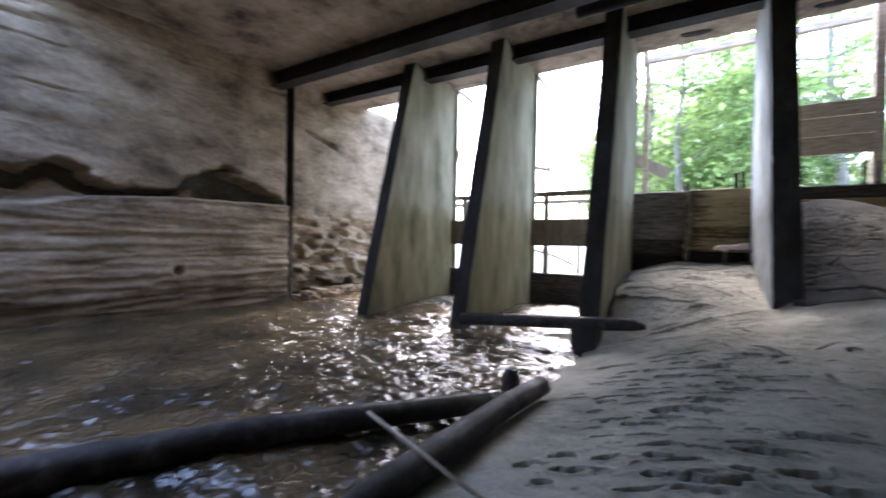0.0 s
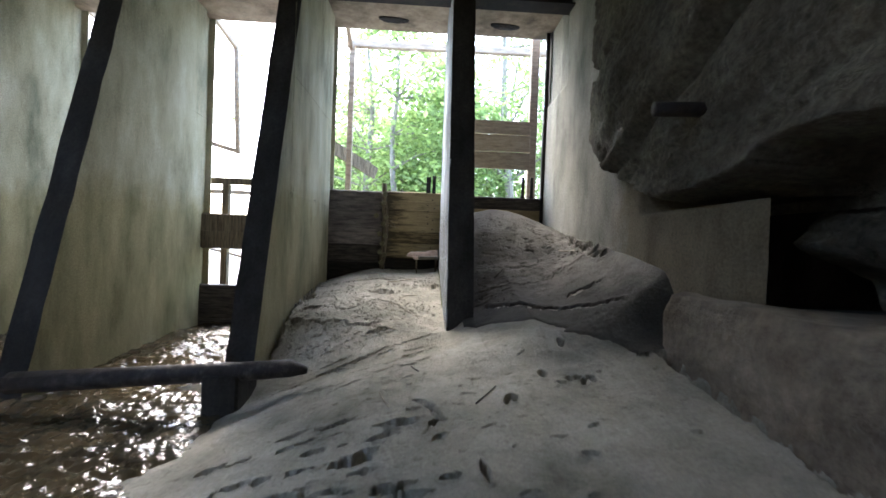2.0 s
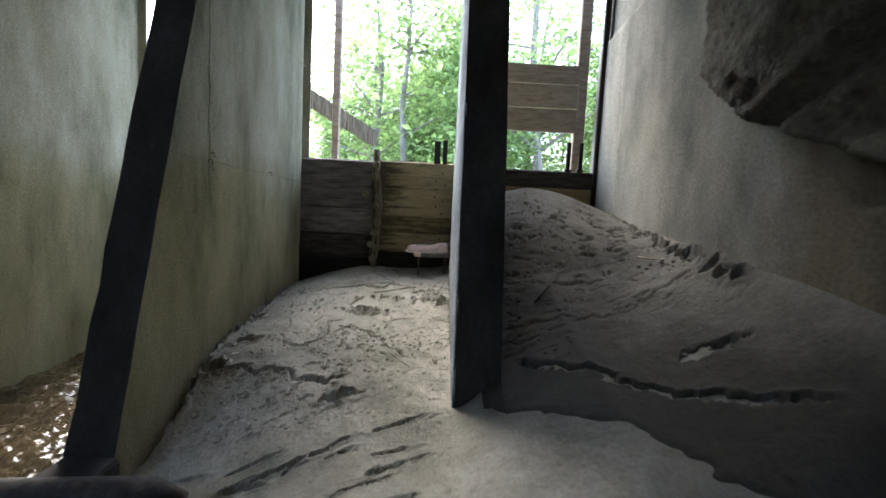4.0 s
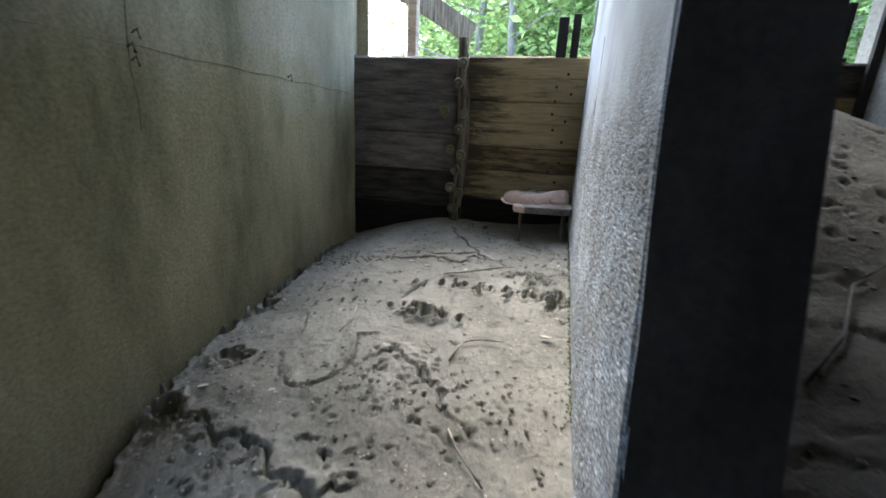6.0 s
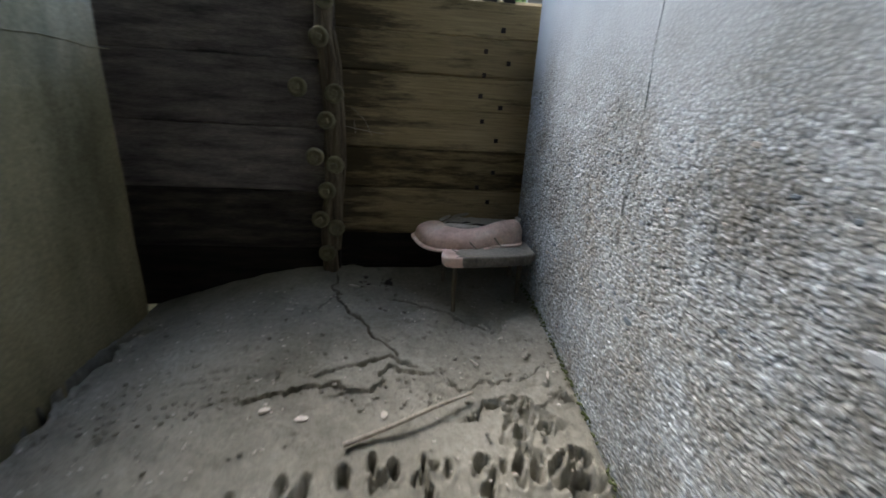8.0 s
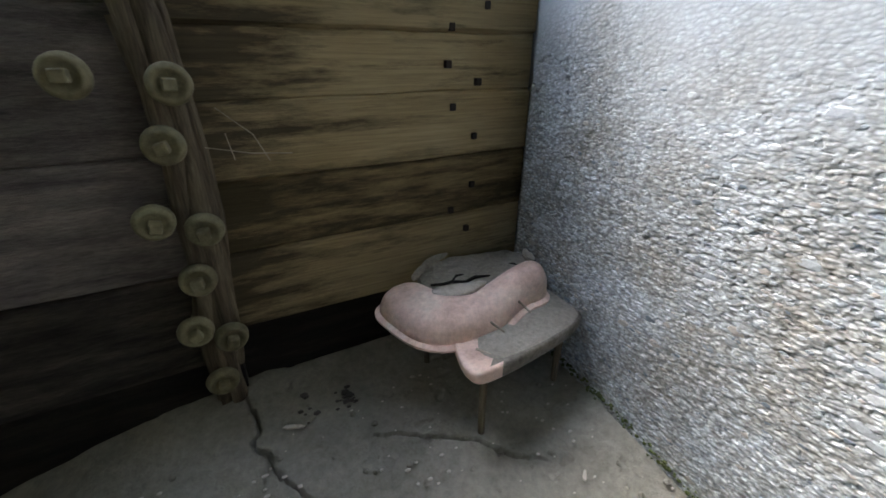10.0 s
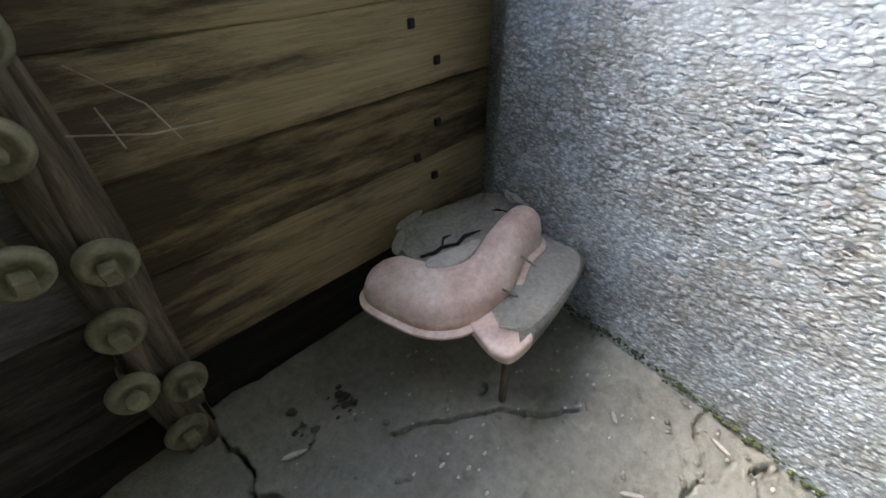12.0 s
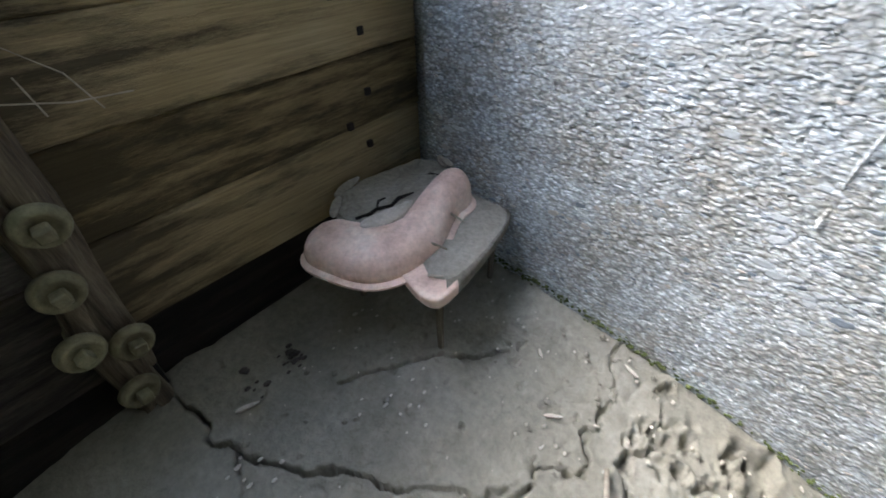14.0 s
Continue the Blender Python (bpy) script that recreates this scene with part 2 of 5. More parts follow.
def pebble_material(name, low, high, size, depth):
    """Washed concrete: every pebble has its own tone, shade painted between, over broad stains."""
    m = bpy.data.materials.new(name)
    m.use_nodes = True
    nt = m.node_tree
    bs = nt.nodes["Principled BSDF"]
    ge = nt.nodes.new("ShaderNodeNewGeometry")
    warp = nt.nodes.new("ShaderNodeTexNoise")
    warp.inputs["Scale"].default_value = 45
    nt.links.new(ge.outputs["Position"], warp.inputs["Vector"])
    ad = nt.nodes.new("ShaderNodeVectorMath")
    ad.operation = "MULTIPLY_ADD"
    ad.inputs[1].default_value = (0.012, 0.012, 0.012)
    nt.links.new(warp.outputs["Color"], ad.inputs[0])
    nt.links.new(ge.outputs["Position"], ad.inputs[2])
    vo = nt.nodes.new("ShaderNodeTexVoronoi")
    vo.inputs["Scale"].default_value = size
    flat = nt.nodes.new("ShaderNodeVectorMath")
    flat.operation = "MULTIPLY"
    flat.inputs[1].default_value = (0.8, 0.62, 1.15)
    nt.links.new(ad.outputs[0], flat.inputs[0])
    nt.links.new(flat.outputs[0], vo.inputs["Vector"])
    sep = nt.nodes.new("ShaderNodeSeparateColor")
    nt.links.new(vo.outputs["Color"], sep.inputs[0])
    tone = nt.nodes.new("ShaderNodeValToRGB")
    tone.color_ramp.elements[0].color, tone.color_ramp.elements[1].color = (*low, 1), (*high, 1)
    tone.color_ramp.elements.new(0.5).color = (*[(a + c) / 2 * w for a, c, w in zip(low, high, (1.05, 1.0, 0.92))], 1)
    nt.links.new(sep.outputs[0], tone.inputs[0])
    # colour darkens towards the cell edges for the small shadows there
    gap = nt.nodes.new("ShaderNodeMapRange")
    gap.inputs[1].default_value, gap.inputs[2].default_value = 0.25, 0.7
    gap.inputs[3].default_value, gap.inputs[4].default_value = 1.06, 0.58
    nt.links.new(vo.outputs["Distance"], gap.inputs[0])
    br = nt.nodes.new("ShaderNodeTexNoise")
    br.inputs["Scale"].default_value = 1.8
    br.inputs["Detail"].default_value = 6
    nt.links.new(ge.outputs["Position"], br.inputs["Vector"])
    brm = nt.nodes.new("ShaderNodeMapRange")
    brm.inputs[1].default_value, brm.inputs[2].default_value = 0.3, 0.7
    brm.inputs[3].default_value, brm.inputs[4].default_value = 0.72, 1.2
    nt.links.new(br.outputs[0], brm.inputs[0])
    mu = nt.nodes.new("ShaderNodeMath")
    mu.operation = "MULTIPLY"
    nt.links.new(gap.outputs[0], mu.inputs[0])
    nt.links.new(brm.outputs[0], mu.inputs[1])
    # lime bloom and brown silt stains in ragged patches
    pn = nt.nodes.new("ShaderNodeTexNoise")
    pn.inputs["Scale"].default_value = 5.5
    pn.inputs["Detail"].default_value = 9
    pn.inputs["Roughness"].default_value = 0.68
    nt.links.new(ge.outputs["Position"], pn.inputs["Vector"])
    pr = nt.nodes.new("ShaderNodeValToRGB")
    pr.color_ramp.elements[0].position, pr.color_ramp.elements[1].position = 0.42, 0.66
    pr.color_ramp.elements[0].color, pr.color_ramp.elements[1].color = (1.2, 1.23, 1.27, 1), (0.92, 0.86, 0.79, 1)
    pr.color_ramp.elements.new(0.5).color = (1, 1, 0.99, 1)
    nt.links.new(pn.outputs[0], pr.inputs[0])
    tint = nt.nodes.new("ShaderNodeVectorMath")
    tint.operation = "MULTIPLY"
    nt.links.new(tone.outputs[0], tint.inputs[0])
    nt.links.new(pr.outputs[0], tint.inputs[1])
    # fine sand in the matrix
    sand = nt.nodes.new("ShaderNodeTexNoise")
    sand.inputs["Scale"].default_value = 230
    sand.inputs["Detail"].default_value = 3
    nt.links.new(ge.outputs["Position"], sand.inputs["Vector"])
    sm = nt.nodes.new("ShaderNodeMapRange")
    sm.inputs[1].default_value, sm.inputs[2].default_value = 0.3, 0.7
    sm.inputs[3].default_value, sm.inputs[4].default_value = 0.82, 1.18
    nt.links.new(sand.outputs[0], sm.inputs[0])
    mu2 = nt.nodes.new("ShaderNodeMath")
    mu2.operation = "MULTIPLY"
    nt.links.new(mu.outputs[0], mu2.inputs[0])
    nt.links.new(sm.outputs[0], mu2.inputs[1])
    sc = nt.nodes.new("ShaderNodeVectorMath")
    sc.operation = "SCALE"
    nt.links.new(tint.outputs[0], sc.inputs[0])
    nt.links.new(mu2.outputs[0], sc.inputs["Scale"])
    # above the ragged wash line the concrete is plain
    xyz = nt.nodes.new("ShaderNodeSeparateXYZ")
    nt.links.new(ge.outputs["Position"], xyz.inputs[0])
    lift = nt.nodes.new("ShaderNodeMath")
    lift.operation = "MULTIPLY_ADD"
    lift.inputs[1].default_value = 0.9
    nt.links.new(br.outputs[0], lift.inputs[0])
    nt.links.new(xyz.outputs["Z"], lift.inputs[2])
    line = nt.nodes.new("ShaderNodeMapRange")
    line.inputs[1].default_value, line.inputs[2].default_value = 2.35, 2.85
    nt.links.new(lift.outputs[0], line.inputs[0])
    flat = nt.nodes.new("ShaderNodeVectorMath")
    flat.operation = "SCALE"
    flat.inputs[0].default_value = [(a + c) / 2 * 0.9 for a, c in zip(low, high)]
    nt.links.new(brm.outputs[0], flat.inputs["Scale"])
    mix = nt.nodes.new("ShaderNodeMix")
    mix.data_type = "VECTOR"
    nt.links.new(line.outputs[0], mix.inputs["Factor"])
    nt.links.new(sc.outputs[0], mix.inputs[4])
    nt.links.new(flat.outputs[0], mix.inputs[5])
    nt.links.new(mix.outputs[1], bs.inputs["Base Color"])
    bs.inputs["Roughness"].default_value = 0.95
    bs.inputs["Specular IOR Level"].default_value = 0.0
    soft = nt.nodes.new("ShaderNodeMapRange")
    soft.inputs[3].default_value, soft.inputs[4].default_value = 0.55, 0.12
    nt.links.new(line.outputs[0], soft.inputs[0])
    bp = nt.nodes.new("ShaderNodeBump")
    bp.invert = True
    nt.links.new(soft.outputs[0], bp.inputs["Strength"])
    bp.inputs["Distance"].default_value = depth
    nt.links.new(vo.outputs["Distance"], bp.inputs["Height"])
    nt.links.new(bp.outputs[0], bs.inputs["Normal"])
    return m


AGGREGATE = pebble_material("exposed_aggregate", (0.27, 0.295, 0.305), (0.43, 0.46, 0.475), 120, 0.004)


def leaf_material(name, colour):
    m = bpy.data.materials.new(name)
    m.use_nodes = True
    nt = m.node_tree
    bs = nt.nodes["Principled BSDF"]
    ge = nt.nodes.new("ShaderNodeNewGeometry")
    rp = nt.nodes.new("ShaderNodeValToRGB")
    rp.color_ramp.elements[0].color = (*[c * 0.6 for c in colour], 1)
    rp.color_ramp.elements[1].color = (*[min(1, c * 1.5) for c in colour], 1)
    nt.links.new(ge.outputs["Random Per Island"], rp.inputs[0])
    nt.links.new(rp.outputs[0], bs.inputs["Base Color"])
    bs.inputs["Roughness"].default_value = 0.6
    tr = nt.nodes.new("ShaderNodeBsdfTranslucent")
    nt.links.new(rp.outputs[0], tr.inputs["Color"])
    mix = nt.nodes.new("ShaderNodeMixShader")
    mix.inputs[0].default_value = 0.65
    nt.links.new(bs.outputs[0], mix.inputs[1])
    nt.links.new(tr.outputs[0], mix.inputs[2])
    nt.links.new(mix.outputs[0], nt.nodes["Material Output"].inputs["Surface"])
    return m


def stone_material(name):
    m = bpy.data.materials.new(name)
    m.use_nodes = True
    nt = m.node_tree
    bs = nt.nodes["Principled BSDF"]
    ge = nt.nodes.new("ShaderNodeNewGeometry")
    rp = nt.nodes.new("ShaderNodeValToRGB")
    rp.color_ramp.interpolation = "CONSTANT"
    rp.color_ramp.elements[0].color = (0.336, 0.361, 0.374, 1)
    rp.color_ramp.elements[1].position, rp.color_ramp.elements[1].color = 0.93, (0.136, 0.160, 0.183, 1)
    for at, c in ((0.3, (0.288, 0.315, 0.322)), (0.55, (0.400, 0.420, 0.426)), (0.72, (0.320, 0.302, 0.270)), (0.84, (0.208, 0.235, 0.252))):
        rp.color_ramp.elements.new(at).color = (*c, 1)
    nt.links.new(ge.outputs["Random Per Island"], rp.inputs[0])
    n = nt.nodes.new("ShaderNodeTexNoise")
    n.inputs["Scale"].default_value = 260
    nt.links.new(ge.outputs["Position"], n.inputs["Vector"])
    mr = nt.nodes.new("ShaderNodeMapRange")
    mr.inputs[3].default_value, mr.inputs[4].default_value = 0.75, 1.25
    nt.links.new(n.outputs[0], mr.inputs[0])
    sc = nt.nodes.new("ShaderNodeVectorMath")
    sc.operation = "SCALE"
    nt.links.new(rp.outputs[0], sc.inputs[0])
    nt.links.new(mr.outputs[0], sc.inputs["Scale"])
    nt.links.new(sc.outputs[0], bs.inputs["Base Color"])
    bs.inputs["Roughness"].default_value = 0.9
    bs.inputs["Specular IOR Level"].default_value = 0.1
    return m


STONE = stone_material("pebble_stone")
LEAF = leaf_material("leaf", (0.20, 0.29, 0.10))


def water_material():
    m = bpy.data.materials.new("stream_water")
    m.use_nodes = True
    nt = m.node_tree
    bs = nt.nodes["Principled BSDF"]
    ge = nt.nodes.new("ShaderNodeNewGeometry")
    n1 = nt.nodes.new("ShaderNodeTexNoise")
    n1.inputs["Scale"].default_value = 0.9
    n1.inputs["Detail"].default_value = 5
    nt.links.new(ge.outputs["Position"], n1.inputs["Vector"])
    rp = nt.nodes.new("ShaderNodeValToRGB")
    rp.color_ramp.elements[0].position, rp.color_ramp.elements[1].position = 0.35, 0.65
    rp.color_ramp.elements[0].color = (0.018, 0.017, 0.013, 1)
    rp.color_ramp.elements[1].color = (0.115, 0.082, 0.042, 1)
    nt.links.new(n1.outputs[0], rp.inputs[0])
    nt.links.new(rp.outputs[0], bs.inputs["Base Color"])
    bs.inputs["Roughness"].default_value = 0.1
    bs.inputs["Specular IOR Level"].default_value = 0.6
    n2 = nt.nodes.new("ShaderNodeTexNoise")
    n2.inputs["Scale"].default_value = 20
    n2.inputs["Detail"].default_value = 3
    nt.links.new(ge.outputs["Position"], n2.inputs["Vector"])
    bp = nt.nodes.new("ShaderNodeBump")
    bp.inputs["Strength"].default_value = 0.55
    bp.inputs["Distance"].default_value = 0.03
    nt.links.new(n2.outputs[0], bp.inputs["Height"])
    nt.links.new(bp.outputs[0], bs.inputs["Normal"])
    return m


WATER = water_material()


# ---- mesh helpers ----
def finish(name, bm, mat, parent=None, smooth=False):
    me = bpy.data.meshes.new(name)
    bm.to_mesh(me)
    bm.free()
    for m in (mat if isinstance(mat, list) else [mat]):
        me.materials.append(m)
    if smooth:
        me.shade_smooth()
    ob = new(name, me)
    if parent:
        ob.parent = parent
    return ob


def part(name, bm, mat, parent, label="", smooth=False):
    return tagged(finish(name, bm, mat, parent, smooth), label)


def thing(name, label, category, group="", kind=""):
    return tagged(new(name), label, category, group, kind)


def add_box(bm, x0, x1, y0, y1, z0, z1, bevel=0.0, m=None):
    made = bmesh.ops.create_cube(bm, size=1)["verts"]
    for v in made:
        v.co = Vector(((x0, x1)[v.co.x > 0], (y0, y1)[v.co.y > 0], (z0, z1)[v.co.z > 0]))
    if bevel:
        edges = list({e for v in made for e in v.link_edges})
        made = bmesh.ops.bevel(bm, geom=edges, offset=bevel, segments=1, affect="EDGES")["verts"]
    if m is not None:
        bmesh.ops.transform(bm, matrix=m, verts=list(made))
    return bm


def box(*args, **kw):
    return add_box(bmesh.new(), *args, **kw)


def tube(points, radii, sides=10, wobble=0.0):
    """A round bar along points, closed at both ends."""
    bm = bmesh.new()
    rings = []
    pts = [Vector(p) for p in points]
    for i, p in enumerate(pts):
        d = (pts[min(i + 1, len(pts) - 1)] - pts[max(i - 1, 0)]).normalized()
        a = d.orthogonal().normalized()
        b = d.cross(a)
        ring = []
        for k in range(sides):
            t = 2 * math.pi * k / sides
            w = 1 + wobble * noise.noise(Vector((p.x * 3 + k * 1.7, p.y * 3, p.z * 3)))
            ring.append(bm.verts.new(p + (a * math.cos(t) + b * math.sin(t)) * radii[i] * w))
        rings.append(ring)
    for r, s in zip(rings, rings[1:]):
        for k in range(sides):
            bm.faces.new((r[k], r[(k + 1) % sides], s[(k + 1) % sides], s[k]))
    bm.faces.new(rings[0][::-1])
    bm.faces.new(rings[-1])
    bmesh.ops.recalc_face_normals(bm, faces=bm.faces)
    return bm


def grid_object(name, P, mat, smooth=True, flip=False):
    """A sheet from an array of places, rows by columns by three."""
    r, c = P.shape[:2]
    i = np.arange(r * c).reshape(r, c)
    q = np.stack([i[:-1, :-1], i[:-1, 1:], i[1:, 1:], i[1:, :-1]], -1).reshape(-1, 4)
    if flip:
        q = q[:, ::-1]
    me = bpy.data.meshes.new(name)
    me.from_pydata(P.reshape(-1, 3).tolist(), [], q.tolist())
    me.materials.append(mat)
    if smooth:
        me.shade_smooth()
    return new(name, me)


def value_noise(U, V, cu, cv, seed):
    """Smooth noise from 0 to 1 over arrays U, V, with cells of cu by cv metres."""
    u, v = U / cu + 1000.0, V / cv + 1000.0
    iu, iv = np.floor(u).astype(np.int64), np.floor(v).astype(np.int64)
    fu, fv = u - iu, v - iv
    fu, fv = fu * fu * (3 - 2 * fu), fv * fv * (3 - 2 * fv)

    def rnd(a, b):
        h = np.sin(a * 127.1 + b * 311.7 + seed * 74.7) * 43758.5453
        return h - np.floor(h)
    return (rnd(iu, iv) * (1 - fu) + rnd(iu + 1, iv) * fu) * (1 - fv) + (rnd(iu, iv + 1) * (1 - fu) + rnd(iu + 1, iv + 1) * fu) * fv


def fractal(U, V, cu, cv, seed, octaves=4):
    total, amp, s = 0.0, 1.0, 0.0
    for k in range(octaves):
        total = total + amp * value_noise(U, V, cu / 2 ** k, cv / 2 ** k, seed + k * 13)
        s += amp
        amp *= 0.55
    return total / s


def step(a, b, x):
    t = np.clip((x - a) / (b - a), 0, 1)
    return t * t * (3 - 2 * t)


# ---- the plan, in metres ----
PIERS = [-5.62, -3.42, -1.236, 1.02]     # face towards +x of each pier
THICK = 0.29
BACK = 9.60                              # upstream end of the piers
GROOVE = (9.285, 9.57)                   # slots in the piers that hold the stop boards
CEIL = 5.55
GATE = 9.40                              # face of the stop boards
LEFT, RIGHT = -9.0, 2.55


def pier_front(z):
    return 6.13 + 0.265 * z


def build_pier(i, xr):
    xl = xr - THICK
    p = thing("pier_%d" % (i + 1), "tall grey concrete dam pier with a sloping front darkened for shade", "pier", "dam piers", "structure")
    # body, a prism with its downstream edge sloping
    nz, ny = 26, 19
    bm = bmesh.new()
    z0, z1 = -0.5, CEIL
    cols = {}
    for side, x in ((0, xl), (1, xr)):
        for a in range(nz + 1):
            z = z0 + (z1 - z0) * a / nz
            for b in range(ny + 1):
                y = pier_front(z) + (GROOVE[0] - pier_front(z)) * b / 14 if b < 15 else (GROOVE[0] + 0.002, (GROOVE[0] + GROOVE[1]) / 2, GROOVE[1] - 0.002, GROOVE[1], BACK)[b - 15]
                dx = 0.006 * noise.noise(Vector((x * 3, y * 2.1, z * 2.3))) + 0.008 * (b == 14) * noise.noise(Vector((x, 1.3, z * 21)))
                if b in (15, 16, 17):
                    dx = (0.1, -0.1)[side]
                if b == 0:
                    y += 0.02 * noise.noise(Vector((x * 5, 3.1, z * 6))) + 0.012 * noise.noise(Vector((x, 7.7, z * 17)))
                cols[side, a, b] = bm.verts.new((x + dx, y, z))
    for a in range(nz):
        for b in range(ny):
            f = bm.faces.new((cols[0, a, b + 1], cols[0, a, b], cols[0, a + 1, b], cols[0, a + 1, b + 1]))
            f.material_index = 2
            bm.faces.new((cols[1, a, b], cols[1, a, b + 1], cols[1, a + 1, b + 1], cols[1, a + 1, b]))
        # downstream face: dark colour stands for the shade on it
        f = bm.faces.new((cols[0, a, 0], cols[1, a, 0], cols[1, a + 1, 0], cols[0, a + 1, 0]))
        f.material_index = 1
        bm.faces.new((cols[1, a, ny], cols[0, a, ny], cols[0, a + 1, ny], cols[1, a + 1, ny]))
    part("pier_body", bm, [CONCRETE, SHADED, AGGREGATE], p)
    return p


def washed_face(parent, x, sign, seed, y0, y1, z0, z1, cell):
    """A stretch of the pier's face, washed back to its pebbles below a ragged line; y0 None: from the sloping front."""
    S, Z = np.meshgrid(np.linspace(0, 1, int((y1 - (y0 or 6.5)) / cell)), np.arange(z0, z1, cell))
    start = pier_front(Z) + 0.004 if y0 is None else y0 + 0 * Z
    Y = start + S * (y1 - start)
    a = value_noise(Y + 0.3 * Z, Z, 0.016, 0.0085, seed)
    c = value_noise(Y - 0.3 * Z, Z, 0.011, 0.0065, seed + 3)
    broad = fractal(Y, Z, 0.5, 0.35, seed + 7, 3)
    fine = value_noise(Y + 0.7 * Z, Z - 0.6 * Y, 0.007, 0.005, seed + 17)
    pits = step(0.64, 0.74, fractal(Y, Z, 0.015, 0.009, seed + 21, 2))
    wash = step(2.3, 1.85, Z + 0.5 * (broad - 0.5))
    h = 0.0010 * step(0.35, 0.7, a) + 0.0012 * step(0.35, 0.75, c) + 0.0007 * fine
    h = h * (0.03 + 0.97 * wash * (0.55 + 0.8 * broad)) - 0.0034 * pits * wash
    h -= 0.014 * step(0.55, 0.68, fractal(Y, Z, 0.05, 0.04, seed + 31, 3)) * step(0.12, 0.03, np.hypot((Y - 9.2) * 0.9, Z - 2.1))
    h += 0.004 * broad
    X = x + sign * (0.0035 + h)
    X[0, :] = X[-1, :] = x - sign * 0.01
    if y0 is None:
        X[:, 0] = x - sign * 0.01
    ob = grid_object("washed_face", np.stack([X, Y, Z], -1), AGGREGATE, smooth=False)
    ob.parent = parent


made_piers = [build_pier(i, xr) for i, xr in enumerate(PIERS)]
washed_face(made_piers[3], PIERS[3] - THICK, -1, 5, None, 8.0, 0.6, 2.7, 0.005)
washed_face(made_piers[3], PIERS[3] - THICK, -1, 5, 8.0, GROOVE[0] - 0.004, 0.9, 2.7, 0.0024)

# slab seams, fins and rust on the piers
def streak(name, pts, r, mat, parent):
    part(name, tube(pts, [r * (0.6 + 0.8 * random.random()) for _ in pts], 6, 0.5), mat, parent)


face3, face4 = PIERS[2], PIERS[3] - THICK
streak("form_seam", [(face3, 6.75 + 0.13 * k, 2.25 + 0.006 * math.sin(k * 1.9)) for k in range(21)], 0.003, CONCRETE, made_piers[2])
streak("form_seam", [(face3, 7.2 + 0.01 * math.sin(k * 2.1), 1.9 + 0.13 * k) for k in range(22)], 0.003, CONCRETE, made_piers[2])
for y, z in ((7.19, 2.24), (7.22, 2.3), (8.3, 2.26), (7.2, 2.19)):
    streak("tie_wire", [(face3, y, z), (face3 + 0.02, y + 0.01, z + 0.02), (face3 + 0.025, y + 0.015, z - 0.02)], 0.004, STEEL, made_piers[2])
streak("form_fin", [(face4 + 0.001, 8.26 + 0.005 * math.sin(k), 1.72 + 0.06 * k) for k in range(14)], 0.009, AGGREGATE, made_piers[3])
streak("form_seam", [(face4, 8.3 + 0.06 * k, 2.32 + 0.008 * math.sin(k * 2.3)) for k in range(18)], 0.0028, CONCRETE, made_piers[3])
streak("form_seam", [(face4 + 0.001, 8.27 + 0.012 * math.sin(k * 1.7), 2.34 + 0.07 * k) for k in range(20)], 0.0045, CONCRETE, made_piers[3])
for k in range(5):
    streak("form_seam", [(face4, 7.3 + 0.21 * k + 0.01 * a, 2.5 - 0.06 * a + 0.1 * (k % 3)) for a in range(4)], 0.004, CONCRETE, made_piers[3])
for i in range(3):
    streak("form_seam", [(PIERS[i], 7.2 + 0.13 * k, 3.72 + 0.006 * math.sin(k * 1.9)) for k in range(18)], 0.004, CONCRETE, made_piers[i])

# slab overhead, with the lintel over the bays
slab = bmesh.new()
add_box(slab, -4.9, RIGHT + 2.4, -5.3, 1.9, CEIL, CEIL + 0.5)
add_box(slab, LEFT - 0.9, RIGHT + 2.4, 1.9, BACK, CEIL, CEIL + 0.5)
add_box(slab, LEFT - 0.9, -4.9, -5.3, -4.0, CEIL, CEIL + 0.5)
tagged(finish("ceiling", slab, CEILING), "stained concrete ceiling slab", "ceiling", kind="structure")


def beam(y0, y1, z0, label):
    b = thing("ceiling_beam", label, "beam", "ceiling beams", "structure")
    web = (y0 + y1) / 2
    part("web", box(LEFT - 0.1, RIGHT + 0.1, web - 0.02, web + 0.02, z0 + 0.02, CEIL - 0.02), STEEL, b)
    part("flange", box(LEFT - 0.1, RIGHT + 0.1, y0, y1, z0, z0 + 0.025), STEEL, b)
    part("flange", box(LEFT - 0.1, RIGHT + 0.1, y0, y1, CEIL - 0.026, CEIL - 0.002), STEEL, b)


beam(7.95, 8.25, 5.27, "black rusted steel beam under the slab")
beam(6.3, 6.62, 5.22, "black rusted steel beam under the slab")

# left wall: layered lower lift, ragged joint, upper lift
Y, Z = np.meshgrid(np.arange(-5.0, 6.76, 0.03), np.arange(-0.5, CEIL + 0.1, 0.03))
top = np.interp(Y, [-5, 1.7, 3.0, 4.1, 6.8], [1.6, 1.98, 2.2, 2.3, 2.36]) + 0.06 * (fractal(Y, Y * 0, 0.5, 1, 3, 3) - 0.5)
above = Z - top
hollow = np.interp(Y, [-5, -3, -1, 0.6, 1.2, 1.7, 2.0, 2.35, 2.85, 3.1, 3.5, 4.1, 4.5, 5.15, 5.7, 6.2, 6.8], [0.1, 0.4, 0.2, 0.5, 0.3, 0.6, 0.6, 0.75, 0.36, 0.22, 0.2, 0.12, 0.5, 0.78, 0.6, 0.25, 0.1])
ragged = above + 0.5 * (fractal(Y, Z, 0.5, 0.22, 8, 4) - 0.5)
